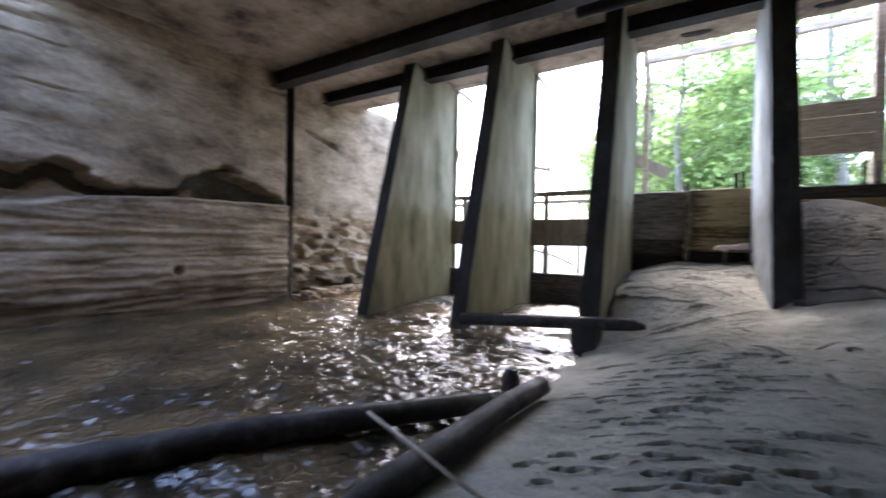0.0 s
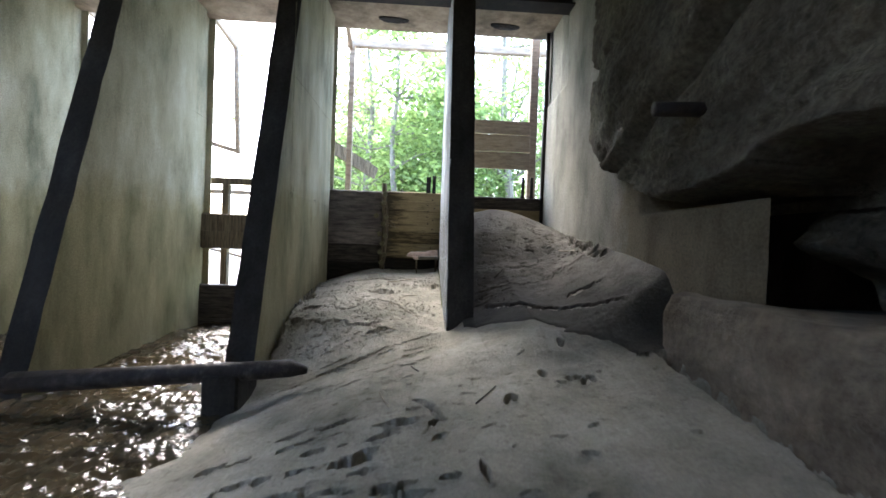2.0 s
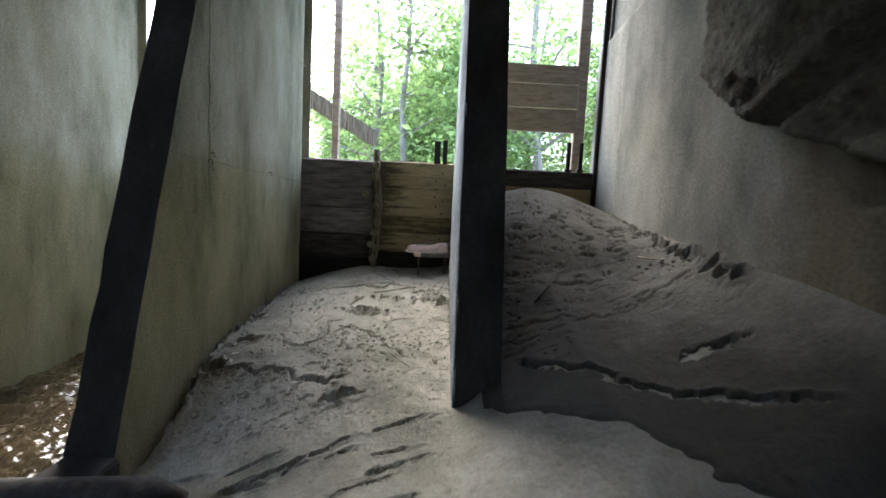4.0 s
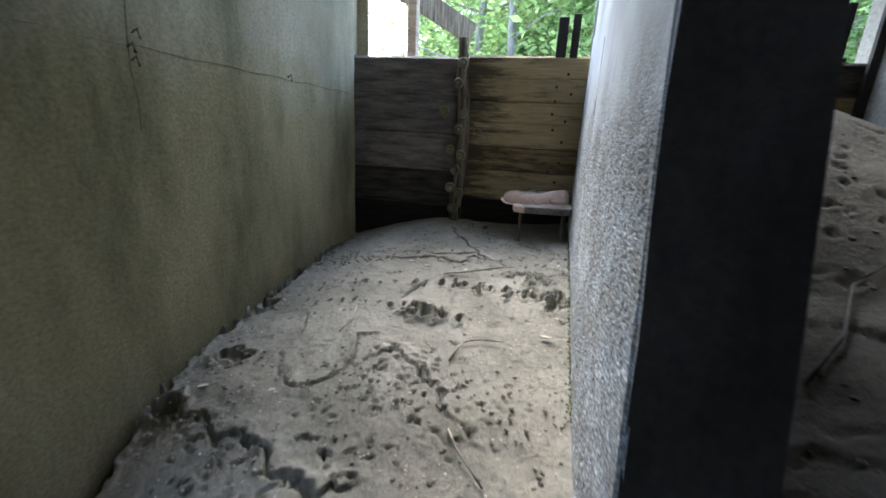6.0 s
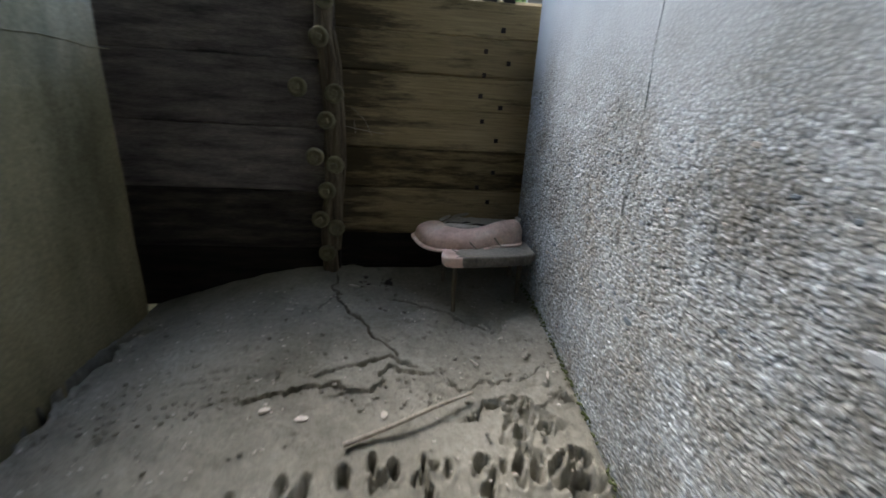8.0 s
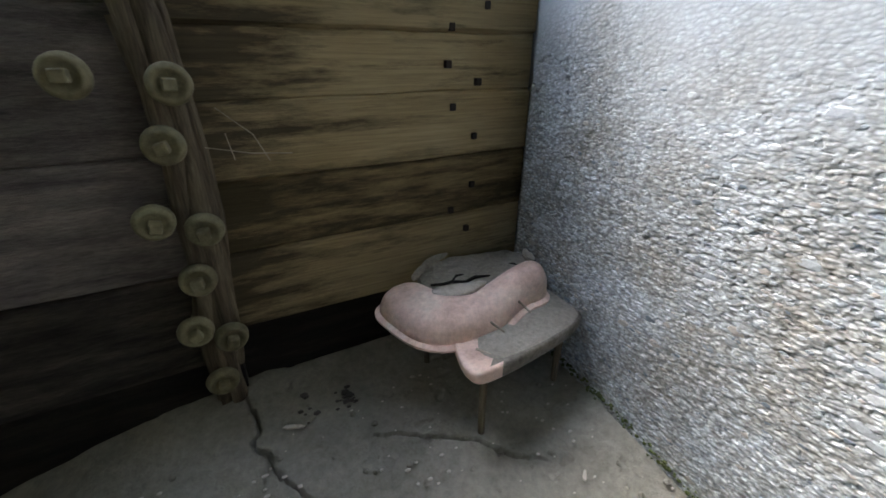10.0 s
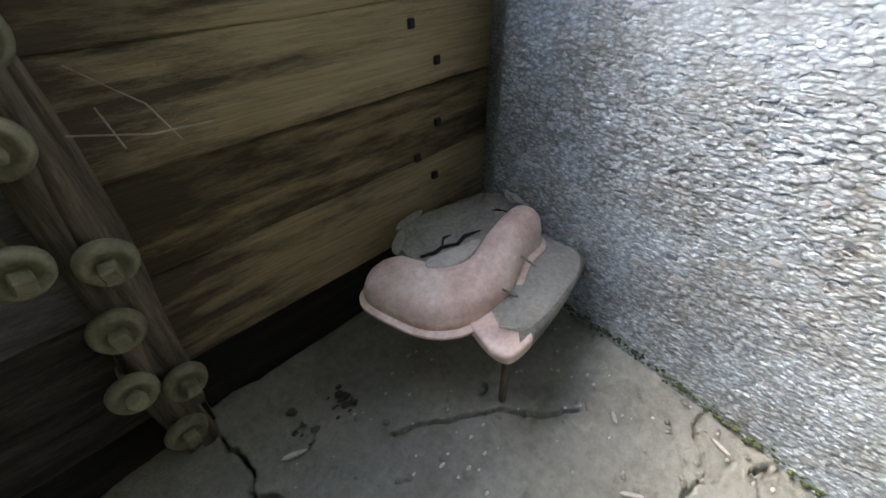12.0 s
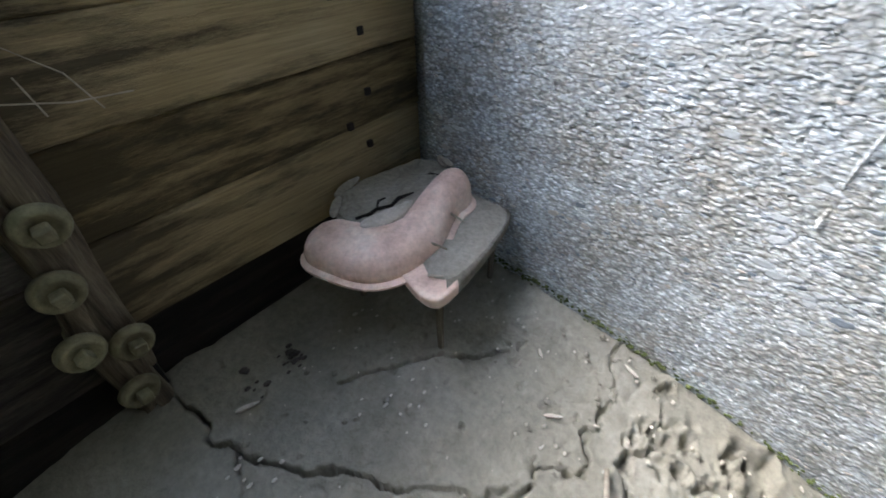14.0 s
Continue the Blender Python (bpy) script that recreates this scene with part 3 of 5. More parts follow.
cave = step(0.0, 0.06, above) * step(hollow + 0.05, hollow - 0.08, ragged) * (1 - step(0.03, 0.12, hollow - ragged - 0.25) * step(2.2, 1.9, np.abs(Y - 3.0) + 0.3) * 0.55)
X = LEFT + 0.16 * (1 - step(-0.04, 0.02, above)) - 0.85 * cave
X += 0.16 * (fractal(Y, Z, 1.3, 0.10, 11, 4) - 0.5) * step(0.3, -0.3, above) + 0.10 * (fractal(Y, Z, 0.5, 0.25, 21, 5) - 0.5)
X -= 0.06 * step(0.70, 0.74, fractal(Y + 0.2 * Z, Z, 1.9, 0.10, 27, 3)) * step(0.6, 0.9, above)
X += 0.05 * (fractal(Y, Z, 1.4, 0.25, 25, 3) - 0.5)
X -= 0.35 * step(0.11, 0.07, np.hypot(Y - 4.15, Z - 0.83))
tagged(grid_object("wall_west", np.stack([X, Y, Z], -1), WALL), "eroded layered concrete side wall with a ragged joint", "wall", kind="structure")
Y, Z = np.meshgrid(np.arange(7.02, 11.3, 0.03), np.arange(-0.5, CEIL + 0.1, 0.03))
rub = 1 - step(1.9, 2.5, Z + 0.5 * fractal(Y, Z, 0.5, 0.4, 40, 2))
X = LEFT - 0.04 - 0.5 * rub * (0.4 * fractal(Y, Z, 0.4, 0.18, 31, 4) + 0.6 * step(0.4, 0.6, value_noise(Y + 0.5 * Z, Z, 0.28, 0.13, 37))) + 0.08 * (fractal(Y, Z, 0.9, 0.6, 33, 4) - 0.5)
X -= 0.2 * step(0.05, 0.0, np.abs(Z - 4.35 + 0.25 * (Y - 7.6)) - 0.06 * fractal(Y, Z * 0, 0.2, 1, 35, 2)) * step(7.3, 7.5, Y) * step(8.6, 8.3, Y)
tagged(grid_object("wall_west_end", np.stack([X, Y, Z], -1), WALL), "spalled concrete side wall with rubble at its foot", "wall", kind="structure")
slot = bmesh.new()
add_box(slot, LEFT - 0.9, LEFT - 0.6, -5.0, 10.6, -0.5, CEIL + 0.1)
add_box(slot, LEFT - 0.6, LEFT - 0.02, 6.70, 6.77, -0.5, CEIL)
add_box(slot, LEFT - 0.6, LEFT - 0.12, 7.01, 7.08, -0.5, CEIL)
tagged(finish("wall_west_slot", slot, ROCKY), "dark vertical slot in the side wall", "wall", kind="structure")

# right wall: smooth upstream part, a joint and a steel gate guide
Y, Z = np.meshgrid(np.arange(4.36, 9.62, 0.04), np.arange(-0.2, CEIL + 0.1, 0.04))
X = RIGHT + 0.015 * (fractal(Y, Z, 0.7, 0.5, 67, 4) - 0.5) + 0.03 * step(8.70, 8.72, Y) + 0.05 * step(8.2, 8.22, Y) * step(4.2, 4.25, Z)
X += 0.6 * step(2.04, 2.07, Z) * step(5.9, 5.7, Y)
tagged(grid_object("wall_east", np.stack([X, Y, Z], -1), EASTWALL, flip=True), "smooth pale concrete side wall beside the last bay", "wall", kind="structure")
guide = thing("gate_guide", "rusty steel gate guide strip on the wall", "gate guide", kind="structure")
part("strip", box(RIGHT - 0.02, RIGHT + 0.05, 9.33, 9.37, 1.9, CEIL - 0.01), STEEL, guide)
# rough overhanging part, ending in a ragged crack above a black gap
Y, Z = np.meshgrid(np.arange(-5.0, 7.5, 0.03), np.arange(2.0, CEIL + 0.1, 0.03))
wob = 0.16 * (fractal(Z, Y * 0, 0.4, 1, 51, 4) - 0.5)
edge = np.where(Z > 3.1, 7.18, 7.18 - 1.75 * (np.clip((3.1 - Z) / 1.0, 0, 1)) ** 1.5) + wob
low = 2.11 + 0.10 * (fractal(Y, Z * 0, 0.5, 1, 55, 4) - 0.5) + 0.08 * np.clip(5.4 - Y, 0, 2) * step(3.0, 4.0, Y) + 0.1 * step(4.4, 4.2, Y)
mask = step(-0.02, 0.02, edge - Y) * step(-0.01, 0.02, Z - low)
bulge = 0.035 + 0.045 * np.clip(7.0 - Y, 0, 4)
ridge = Z - 2.45 - 0.42 * (6.6 - Y)
bulge += 0.10 * step(0.0, 0.12, ridge) * step(7.2, 6.2, Y) - 0.10 * step(-0.16, 0.0, ridge) * step(0.02, -0.02, ridge) * step(7.0, 6.4, Y)
bulge += (0.34 * (fractal(Y + 0.5 * Z, Z, 1.3, 0.7, 61, 5) - 0.5)) * step(7.3, 5.6, Y) + 0.07 * (fractal(Y + Z, Z, 0.35, 0.16, 63, 4) - 0.5)
bulge -= 0.06 * step(0.62, 0.7, fractal(Y, Z, 0.5, 0.35, 64, 4))
X = RIGHT + 0.6 - mask * (0.6 + bulge)
tagged(grid_object("wall_east_overhang", np.stack([X, Y, Z], -1), ROCKY, flip=True), "rough broken concrete overhanging the side wall", "wall", kind="structure")
# ledge at its foot and the void behind it
Y, Z = np.meshgrid(np.arange(-5.0, 5.14, 0.035), np.arange(-0.2, 1.42, 0.03))
top = 1.38 + 0.03 * (fractal(Y, Z * 0, 0.8, 1, 58, 3) - 0.5)
X = 2.33 + 0.06 * (fractal(Y, Z, 0.9, 0.2, 65, 4) - 0.5) + 1.3 * step(0.0, 0.02, Z - top) + 0.4 * step(5.06, 5.12, Y) + 0.06 * step(0.25, 0.0, top - Z) ** 2
tagged(grid_object("wall_east_ledge", np.stack([X, Y, np.minimum(Z, top)], -1), LEDGE, flip=True), "low concrete ledge along the side wall", "wall", kind="structure")
# the void's darkness is painted: its faces carry the shade colour
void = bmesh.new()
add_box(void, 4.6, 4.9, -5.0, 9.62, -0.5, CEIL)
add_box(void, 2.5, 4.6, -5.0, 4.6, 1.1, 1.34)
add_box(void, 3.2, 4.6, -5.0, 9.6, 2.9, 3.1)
# unseen end piece, added to stop light leaking in from the north
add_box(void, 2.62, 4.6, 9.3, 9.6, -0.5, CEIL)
tagged(finish("wall_east_back", void, SHADED), "hollow behind the ledge, its shade put into the colour", "wall", kind="structure")

# broken rock in the hollow
Y, Z = np.meshgrid(np.arange(-5.0, 4.7, 0.04), np.arange(1.3, 2.95, 0.04))
X = 3.25 + 0.9 * (fractal(Y, Z, 0.8, 0.35, 151, 5) - 0.5) + 0.35 * step(0.3, 0.0, Z - 1.5)
tagged(grid_object("wall_east_hollow", np.stack([X, Y, Z], -1), ROCKY, flip=True), "broken rock face inside the dark hollow", "wall", kind="structure")

# closing wall behind, unseen, added to keep light from the south out
rear = bmesh.new()
add_box(rear, LEFT - 0.9, RIGHT + 2.4, -5.3, -5.0, -0.5, CEIL)
tagged(finish("wall_south_added", rear, ROCKY), "unseen end wall added to keep light out", "wall", kind="structure")


# ---- silt floor ----
def silt_height(x, y):
    centre = np.interp(y, [-5, 0, 2, 4.6, 6.0, 7.0, 7.7, 8.2, 8.8, 9.4], [0.38, 0.42, 0.46, 0.58, 0.68, 0.82, 0.96, 1.05, 1.15, 1.19])
    slope = np.interp(y, [2.0, 3.1, 4.5, 5.2], [0.045, 0.06, 0.14, 0.19])
    z = centre + slope * np.clip(x - 0.4, 0, 3) * (1 - step(6.2, 6.6, y) * step(0.95, 0.8, x))
    z = z - step(5.9, 6.5, y) * np.interp(y, [6.0, 6.4, 7.4, 8.2, 9.4], [0.17, 0.17, 0.13, 0.16, 0.24]) * np.clip((-0.3 - x) / 0.94, 0, 1.1) ** 1.5
    z = z + 0.06 * step(7.6, 8.4, y) * np.clip(x / 0.7, 0, 1.05) ** 2
    edge = np.interp(y, [-5, 2, 4, 5, 6], [-1.75, -1.5, -1.42, -1.36, -1.3])
    u = (x - edge) / 1.75
    u = np.where(u > 0.75, 1 - 0.25 * np.exp(-(u - 0.75) / 0.25), u)
    bank = 0.03 + (z - 0.03) * np.maximum(u, -0.7)
    w = 1 - step(5.9, 7.2, y)
    z = bank * w + z * (1 - w)
    # bank in the last bay: along the pier, along the middle, against the wall
    along = np.array([4.7, 5.0, 5.5, 6.14, 6.6, 7.0, 7.4, 7.9, 8.5, 9.4])
    pier = np.interp(y, along, [0.74, 0.76, 0.79, 0.84, 0.93, 1.12, 1.38, 1.80, 2.14, 2.2])
    middle = np.interp(y, along, [0.88, 0.92, 0.98, 1.06, 1.16, 1.28, 1.46, 1.86, 2.24, 2.27])
    wall = np.interp(y, along, [1.12, 1.38, 1.50, 1.60, 1.67, 1.73, 1.79, 1.86, 1.95, 2.0])
    f, g = np.clip((x - 1.02) / 0.48, 0, 1), np.clip((x - 1.5) / 1.02, 0, 1.2)
    bank = pier + (middle - pier) * f + (wall - middle) * g ** 2
    e = step(5.0, 5.45, y) * step(0.75, 1.05, x)
    return z * (1 - e) + bank * e


rnd = random.Random(5)


class Silt:
    """A stretch of the silt floor as a fine sheet, into which marks are pressed."""

    def __init__(self, x0, x1, y0, y1, cell):
        self.xs, self.ys = np.arange(x0, x1 + cell, cell), np.arange(y0, y1 + cell, cell)
        self.X, self.Y = np.meshgrid(self.xs, self.ys)
        X, Y = self.X, self.Y
        self.Z = silt_height(X, Y) + 0.05 * (fractal(X, Y, 0.6, 0.6, 71, 4) - 0.5) + 0.014 * (fractal(X, Y, 0.09, 0.09, 77, 4) - 0.5)
        pits = fractal(X, Y, 0.05, 0.04, 79, 2)
        self.Z -= 0.007 * step(0.74, 0.86, pits)

    def window(self, xa, xb, ya, yb):
        i0, i1 = np.searchsorted(self.ys, (ya, yb))
        j0, j1 = np.searchsorted(self.xs, (xa, xb))
        return (slice(i0, i1), slice(j0, j1)) if i1 - i0 > 2 and j1 - j0 > 2 else None

    def dent(self, cx, cy, rx, ry, turn, depth, rag=0.5, rim=0.25):
        r = 2.0 * max(rx, ry)
        w = self.window(cx - r, cx + r, cy - r, cy + r)
        if w is None:
            return
        x, y = self.X[w] - cx, self.Y[w] - cy
        c, s = math.cos(turn), math.sin(turn)
        d = np.sqrt(((x * c + y * s) / rx) ** 2 + ((y * c - x * s) / ry) ** 2) + rag * (fractal(self.X[w], self.Y[w], 0.05, 0.04, 81, 2) - 0.5) * 1.3
        self.Z[w] -= depth * (1 - step(0.82, 1.0, d)) - rim * depth * step(0.9, 1.15, d) * (1 - step(1.15, 1.7, d))

    def crack(self, pts, width, depth, rag=0.03, lift=0.01):
        p = np.array(pts, float)
        w = self.window(p[:, 0].min() - 0.2, p[:, 0].max() + 0.2, p[:, 1].min() - 0.2, p[:, 1].max() + 0.2)
        if w is None:
            return
        x = self.X[w] + rag * (fractal(self.X[w], self.Y[w], 0.07, 0.07, 83, 3) - 0.5) * 2
        y = self.Y[w] + rag * (fractal(self.X[w], self.Y[w], 0.07, 0.07, 87, 3) - 0.5) * 2
        best, side = np.full(x.shape, 9.0), np.zeros(x.shape)
        for a, b in zip(p, p[1:]):
            d = b - a
            t = np.clip(((x - a[0]) * d[0] + (y - a[1]) * d[1]) / (d @ d), 0, 1)
            g = np.hypot(x - a[0] - t * d[0], y - a[1] - t * d[1])
            s = np.sign((x - a[0]) * d[1] - (y - a[1]) * d[0])
            side = np.where(g < best, s, side)
            best = np.minimum(best, g)
        wd = width * (0.4 + 1.1 * fractal(self.X[w], self.Y[w], 0.12, 0.12, 89, 2))
        self.Z[w] -= depth * (1 - step(wd * 0.5, wd, best))
        self.Z[w] += lift * (side < 0) * (1 - step(wd, wd + 0.07, best))

    def build(self, name, label, mat=SAND):
        return tagged(grid_object(name, np.stack([self.X, self.Y, self.Z], -1), mat), label, "floor", kind="structure")


near = Silt(-2.1, 2.75, 0.9, 6.42, 0.008)
back = Silt(-2.3, 2.75, -5.0, 0.91, 0.05)
bay = Silt(-1.26, 0.75, 6.36, 8.32, 0.008)
end = Silt(-1.26, 0.75, 8.31, 9.8, 0.005)
east = Silt(0.9, 2.75, 5.0, 9.44, 0.013)
east.Z += 0.012 - 0.07 * (1 - step(6.05, 6.3, east.Y + 1.05 * np.clip(east.X - 1.0, 0, 1.2) + 0.5 * (fractal(east.X, east.Y, 0.4, 0.3, 141, 4) - 0.5)))

PRINTS = ((1.45, 4.76), (1.52, 4.8), (1.57, 4.8), (1.60, 4.73), (1.66, 4.77), (1.6, 5.25), (1.36, 4.9), (1.04, 4.6), (1.08, 4.64))
# scour marks on the bank, rows of short ragged ripples
for row in range(19):
    for col in range(8):
        x, y = -0.85 + 0.21 * col + rnd.uniform(-0.07, 0.07), 2.0 + 0.15 * row + rnd.uniform(-0.04, 0.04)
        if rnd.random() < 0.85 - 0.75 * abs(x + 0.1):
            near.dent(x, y, rnd.uniform(0.035, 0.12), rnd.uniform(0.018, 0.040), rnd.uniform(-0.1, 0.3), rnd.uniform(0.1, 0.2), 1.1, 0.04)
for x, y in ((-0.55, 4.24), (0.33, 3.9), (-0.17, 3.19), (0.57, 2.94), (0.32, 2.65), (0.06, 2.26), (0.59, 2.36), (0.95, 2.43), (0.1, 4.22), (-0.22, 4.02), (0.04, 3.39)):
    near.dent(x, y, rnd.uniform(0.11, 0.2), rnd.uniform(0.03, 0.055), rnd.uniform(-0.1, 0.3), rnd.uniform(0.15, 0.25), 1.3, 0.03)
near.dent(0.385, 4.56, 0.085, 0.05, 0.2, 0.2, 0.8, 0.05)
near.dent(0.31, 4.55, 0.04, 0.03, 0.2, 0.12, 0.8, 0.05)
near.crack([(0.50, 4.76), (0.57, 4.68), (0.6, 4.57), (0.56, 4.45)], 0.010, 0.03, 0.015, 0.0)
for x, y in PRINTS:
    near.dent(x, y, rnd.uniform(0.022, 0.035), rnd.uniform(0.04, 0.06), rnd.uniform(-0.5, 0.2), rnd.uniform(0.05, 0.08), 0.8, 0.1)
near.dent(0.8, 3.94, 0.02, 0.09, 0.1, 0.05, 0.6)
near.crack([(2.28, 4.95), (2.3, 4.4), (2.31, 3.7), (2.31, 3.0), (2.32, 2.2)], 0.05, 0.09, 0.04, 0.0)
near.crack([(0.44, 4.87), (0.56, 4.7), (0.57, 4.52), (0.5, 4.4)], 0.014, 0.02)
for k in range(60):
    near.dent(rnd.uniform(-0.3, 2.1), rnd.uniform(2.2, 6.2), rnd.uniform(0.015, 0.05), rnd.uniform(0.008, 0.02), rnd.uniform(-0.5, 0.8), rnd.uniform(0.015, 0.035), 0.8)
for k in range(26):
    near.dent(rnd.uniform(-0.9, 0.6), rnd.uniform(5.4, 6.35), rnd.uniform(0.06, 0.16), rnd.uniform(0.012, 0.025), rnd.uniform(-0.1, 0.4), rnd.uniform(0.02, 0.04), 1.0)
for k in range(14):
    near.dent(2.2 - 0.1 * rnd.random(), 5.0 + 0.09 * k, rnd.uniform(0.05, 0.1), rnd.uniform(0.03, 0.06), rnd.uniform(-0.5, 0.5), 0.03, 0.9, 0.0)

# cracks, prints and pock marks in the closed bay
def both(how, *args):
    for sheet in (bay, end):
        if how == "crack":
            sheet.crack(*args)
        else:
            sheet.dent(*args)


both("crack", [(-0.25, 9.34), (-0.23, 9.1), (-0.12, 8.93), (-0.04, 8.8), (-0.01, 8.73), (0.05, 8.66), (0.09, 8.6)], 0.0042, 0.05, 0.03, 0.003)
both("crack", [(0.07, 9.05), (0.2, 8.975), (0.29, 8.912), (0.335, 8.87), (0.382, 8.80), (0.475, 8.735)], 0.0042, 0.04, 0.015, 0.002)
both("crack", [(-0.227, 9.1), (-0.25, 9.02), (-0.29, 8.95)], 0.003, 0.02, 0.02, 0.0)
both("crack", [(0.73, 8.49), (0.65, 8.49), (0.6, 8.44), (0.5, 8.43), (0.39, 8.44), (0.32, 8.42), (0.26, 8.5), (0.2, 8.49)], 0.005, 0.035, 0.04, 0.009)
both("crack", [(-0.44, 8.4), (-0.3, 8.43), (-0.2, 8.46), (0.01, 8.42), (0.07, 8.54), (0.2, 8.49)], 0.0065, 0.035, 0.05, 0.011)
both("crack", [(-0.2, 8.52), (-0.06, 8.55), (0.05, 8.6), (0.15, 8.55)], 0.007, 0.025, 0.04, 0.008)
both("crack", [(0.3, 8.3), (0.4, 8.34), (0.5, 8.3), (0.62, 8.33)], 0.007, 0.03, 0.04, 0.008)
both("crack", [(-0.69, 7.37), (-0.6, 7.19), (-0.46, 7.12), (-0.36, 7.2), (-0.31, 7.36), (-0.36, 7.48), (-0.27, 7.51)], 0.0065, 0.035, 0.05, 0.011)
both("crack", [(-0.19, 7.41), (-0.1, 7.45), (-0.01, 7.38), (0.1, 7.3), (0.25, 7.12), (0.33, 7.05)], 0.0065, 0.035, 0.05, 0.011)
both("crack", [(-1.14, 6.97), (-0.85, 6.97), (-0.73, 6.9), (-0.58, 6.91), (-0.39, 6.8), (-0.2, 6.74), (-0.05, 6.77)], 0.011, 0.045, 0.05, 0.016)
both("crack", [(-0.75, 7.65), (-0.68, 7.49)], 0.01, 0.02, 0.02, 0.005)
both("crack", [(-0.24, 7.88), (-0.21, 7.98), (-0.17, 8.1)], 0.02, 0.03, 0.02, 0.0)
for k in range(17):
    both("dent", -0.95 + 0.1 * k + rnd.uniform(-0.03, 0.03), 8.03 + 0.006 * k + rnd.uniform(-0.02, 0.02), rnd.uniform(0.01, 0.022), rnd.uniform(0.02, 0.045), rnd.uniform(-0.3, 0.3), rnd.uniform(0.03, 0.05) if k > 6 else 0.02, 0.7)
for k in range(16):
    both("dent", rnd.uniform(-0.02, 0.68), 8.1 + rnd.uniform(-0.06, 0.06), rnd.uniform(0.01, 0.022), rnd.uniform(0.02, 0.05), rnd.uniform(-0.3, 0.3), rnd.uniform(0.03, 0.06), 0.7)
for k in range(9):
    both("dent", -0.85 + 0.08 * k, 7.8 + rnd.uniform(-0.02, 0.03), 0.014, rnd.uniform(0.02, 0.035), rnd.uniform(-0.4, 0.2), rnd.uniform(0.02, 0.04), 0.7)
both("dent", -0.08, 7.76, 0.085, 0.055, 0.2, 0.09, 1.6)
both("dent", -0.12, 7.72, 0.04, 0.03, 0.2, 0.05, 1.6)
both("dent", -0.02, 7.79, 0.04, 0.03, 0.2, 0.05, 1.6)
both("dent", 0.04, 7.76, 0.03, 0.04, 0.0, 0.07, 0.9)
both("dent", 0.13, 7.75, 0.025, 0.045, 0.1, 0.07, 0.9)
for k in range(34):
    both("dent", rnd.uniform(0.4, 0.7), rnd.uniform(8.1, 8.36), rnd.uniform(0.012, 0.03), rnd.uniform(0.008, 0.02), rnd.uniform(-0.8, 0.8), rnd.uniform(0.012, 0.03), 1.2, 0.5)
both("dent", 0.64, 8.06, 0.06, 0.04, -0.4, 0.06, 0.9)
both("dent", 0.62, 7.98, 0.03, 0.04, -0.4, 0.05, 0.9)
both("dent", -0.02, 6.58, 0.12, 0.05, 0.1, 0.05, 1.2)
both("dent", -0.95, 7.3, 0.09, 0.06, 0.1, 0.05, 1.2)
both("dent", -1.08, 6.99, 0.09, 0.05, 0.1, 0.09, 0.9)
both("dent", -1.09, 7.78, 0.06, 0.05, 0.9, 0.09, 0.9)
for k in range(30):
    f = k / 29
    both("dent", -1.225 + 0.05 * f + rnd.uniform(-0.02, 0.02), 6.45 + 2.5 * f, rnd.uniform(0.03, 0.06), rnd.uniform(0.05, 0.10), rnd.uniform(-0.4, 0.1), rnd.uniform(0.08, 0.13), 1.1, 0.1)
for k in range(90):
    both("dent", rnd.gauss(0.0, 0.2), rnd.gauss(7.22, 0.12), rnd.uniform(0.01, 0.025), rnd.uniform(0.006, 0.014), rnd.uniform(-0.6, 0.8), rnd.uniform(0.012, 0.025), 0.9)
for k in range(120):
    both("dent", rnd.uniform(-1.1, 0.1), rnd.uniform(6.4, 6.95), rnd.uniform(0.01, 0.04), rnd.uniform(0.006, 0.014), rnd.uniform(-0.3, 0.6), rnd.uniform(0.012, 0.03), 0.9)
for k in range(55):
    both("dent", rnd.uniform(-0.9, 0.7), rnd.uniform(6.5, 9.0), rnd.uniform(0.006, 0.016), rnd.uniform(0.005, 0.01), rnd.uniform(-0.6, 0.8), rnd.uniform(0.008, 0.018), 0.6)

# crumbling bank in the last bay
for k in range(75):
    east.dent(rnd.uniform(1.0, 2.5), rnd.gauss(7.9, 0.25), rnd.uniform(0.015, 0.06), rnd.uniform(0.01, 0.025), rnd.uniform(-0.6, 0.4), rnd.uniform(0.015, 0.05), 1.3)
for k in range(60):
    east.dent(rnd.uniform(1.0, 2.5), rnd.uniform(6.6, 7.8), rnd.uniform(0.03, 0.12), rnd.uniform(0.008, 0.016), rnd.uniform(-0.3, 0.3), rnd.uniform(0.006, 0.014), 1.0)
east.crack([(1.02, 6.9), (1.4, 6.85), (1.8, 6.75), (2.2, 6.85), (2.5, 6.8)], 0.012, 0.014, 0.07, 0.006)
east.crack([(1.3, 7.3), (1.6, 7.25), (1.9, 7.2)], 0.012, 0.014, 0.05, 0.006)
east.crack([(1.2, 6.5), (1.5, 6.2), (1.85, 5.85), (2.2, 5.55)], 0.02, 0.04, 0.06, 0.02)
east.dent(2.1, 6.12, 0.16, 0.05, -0.3, 0.06, 1.2, 0.1)
for k in range(18):
    east.dent(2.5 + rnd.uniform(-0.05, 0.03), 6.5 + 0.12 * k, rnd.uniform(0.03, 0.07), rnd.uniform(0.04, 0.08), 0, rnd.uniform(0.04, 0.09), 1.0)

near.build("floor", "grey silt floor with scour marks by the stream")
back.build("floor_back", "grey silt floor")
bay.build("floor_bay", "dry cracked silt floor of the closed bay")
end.build("floor_bay_end", "cracked silt floor at the foot of the boards")
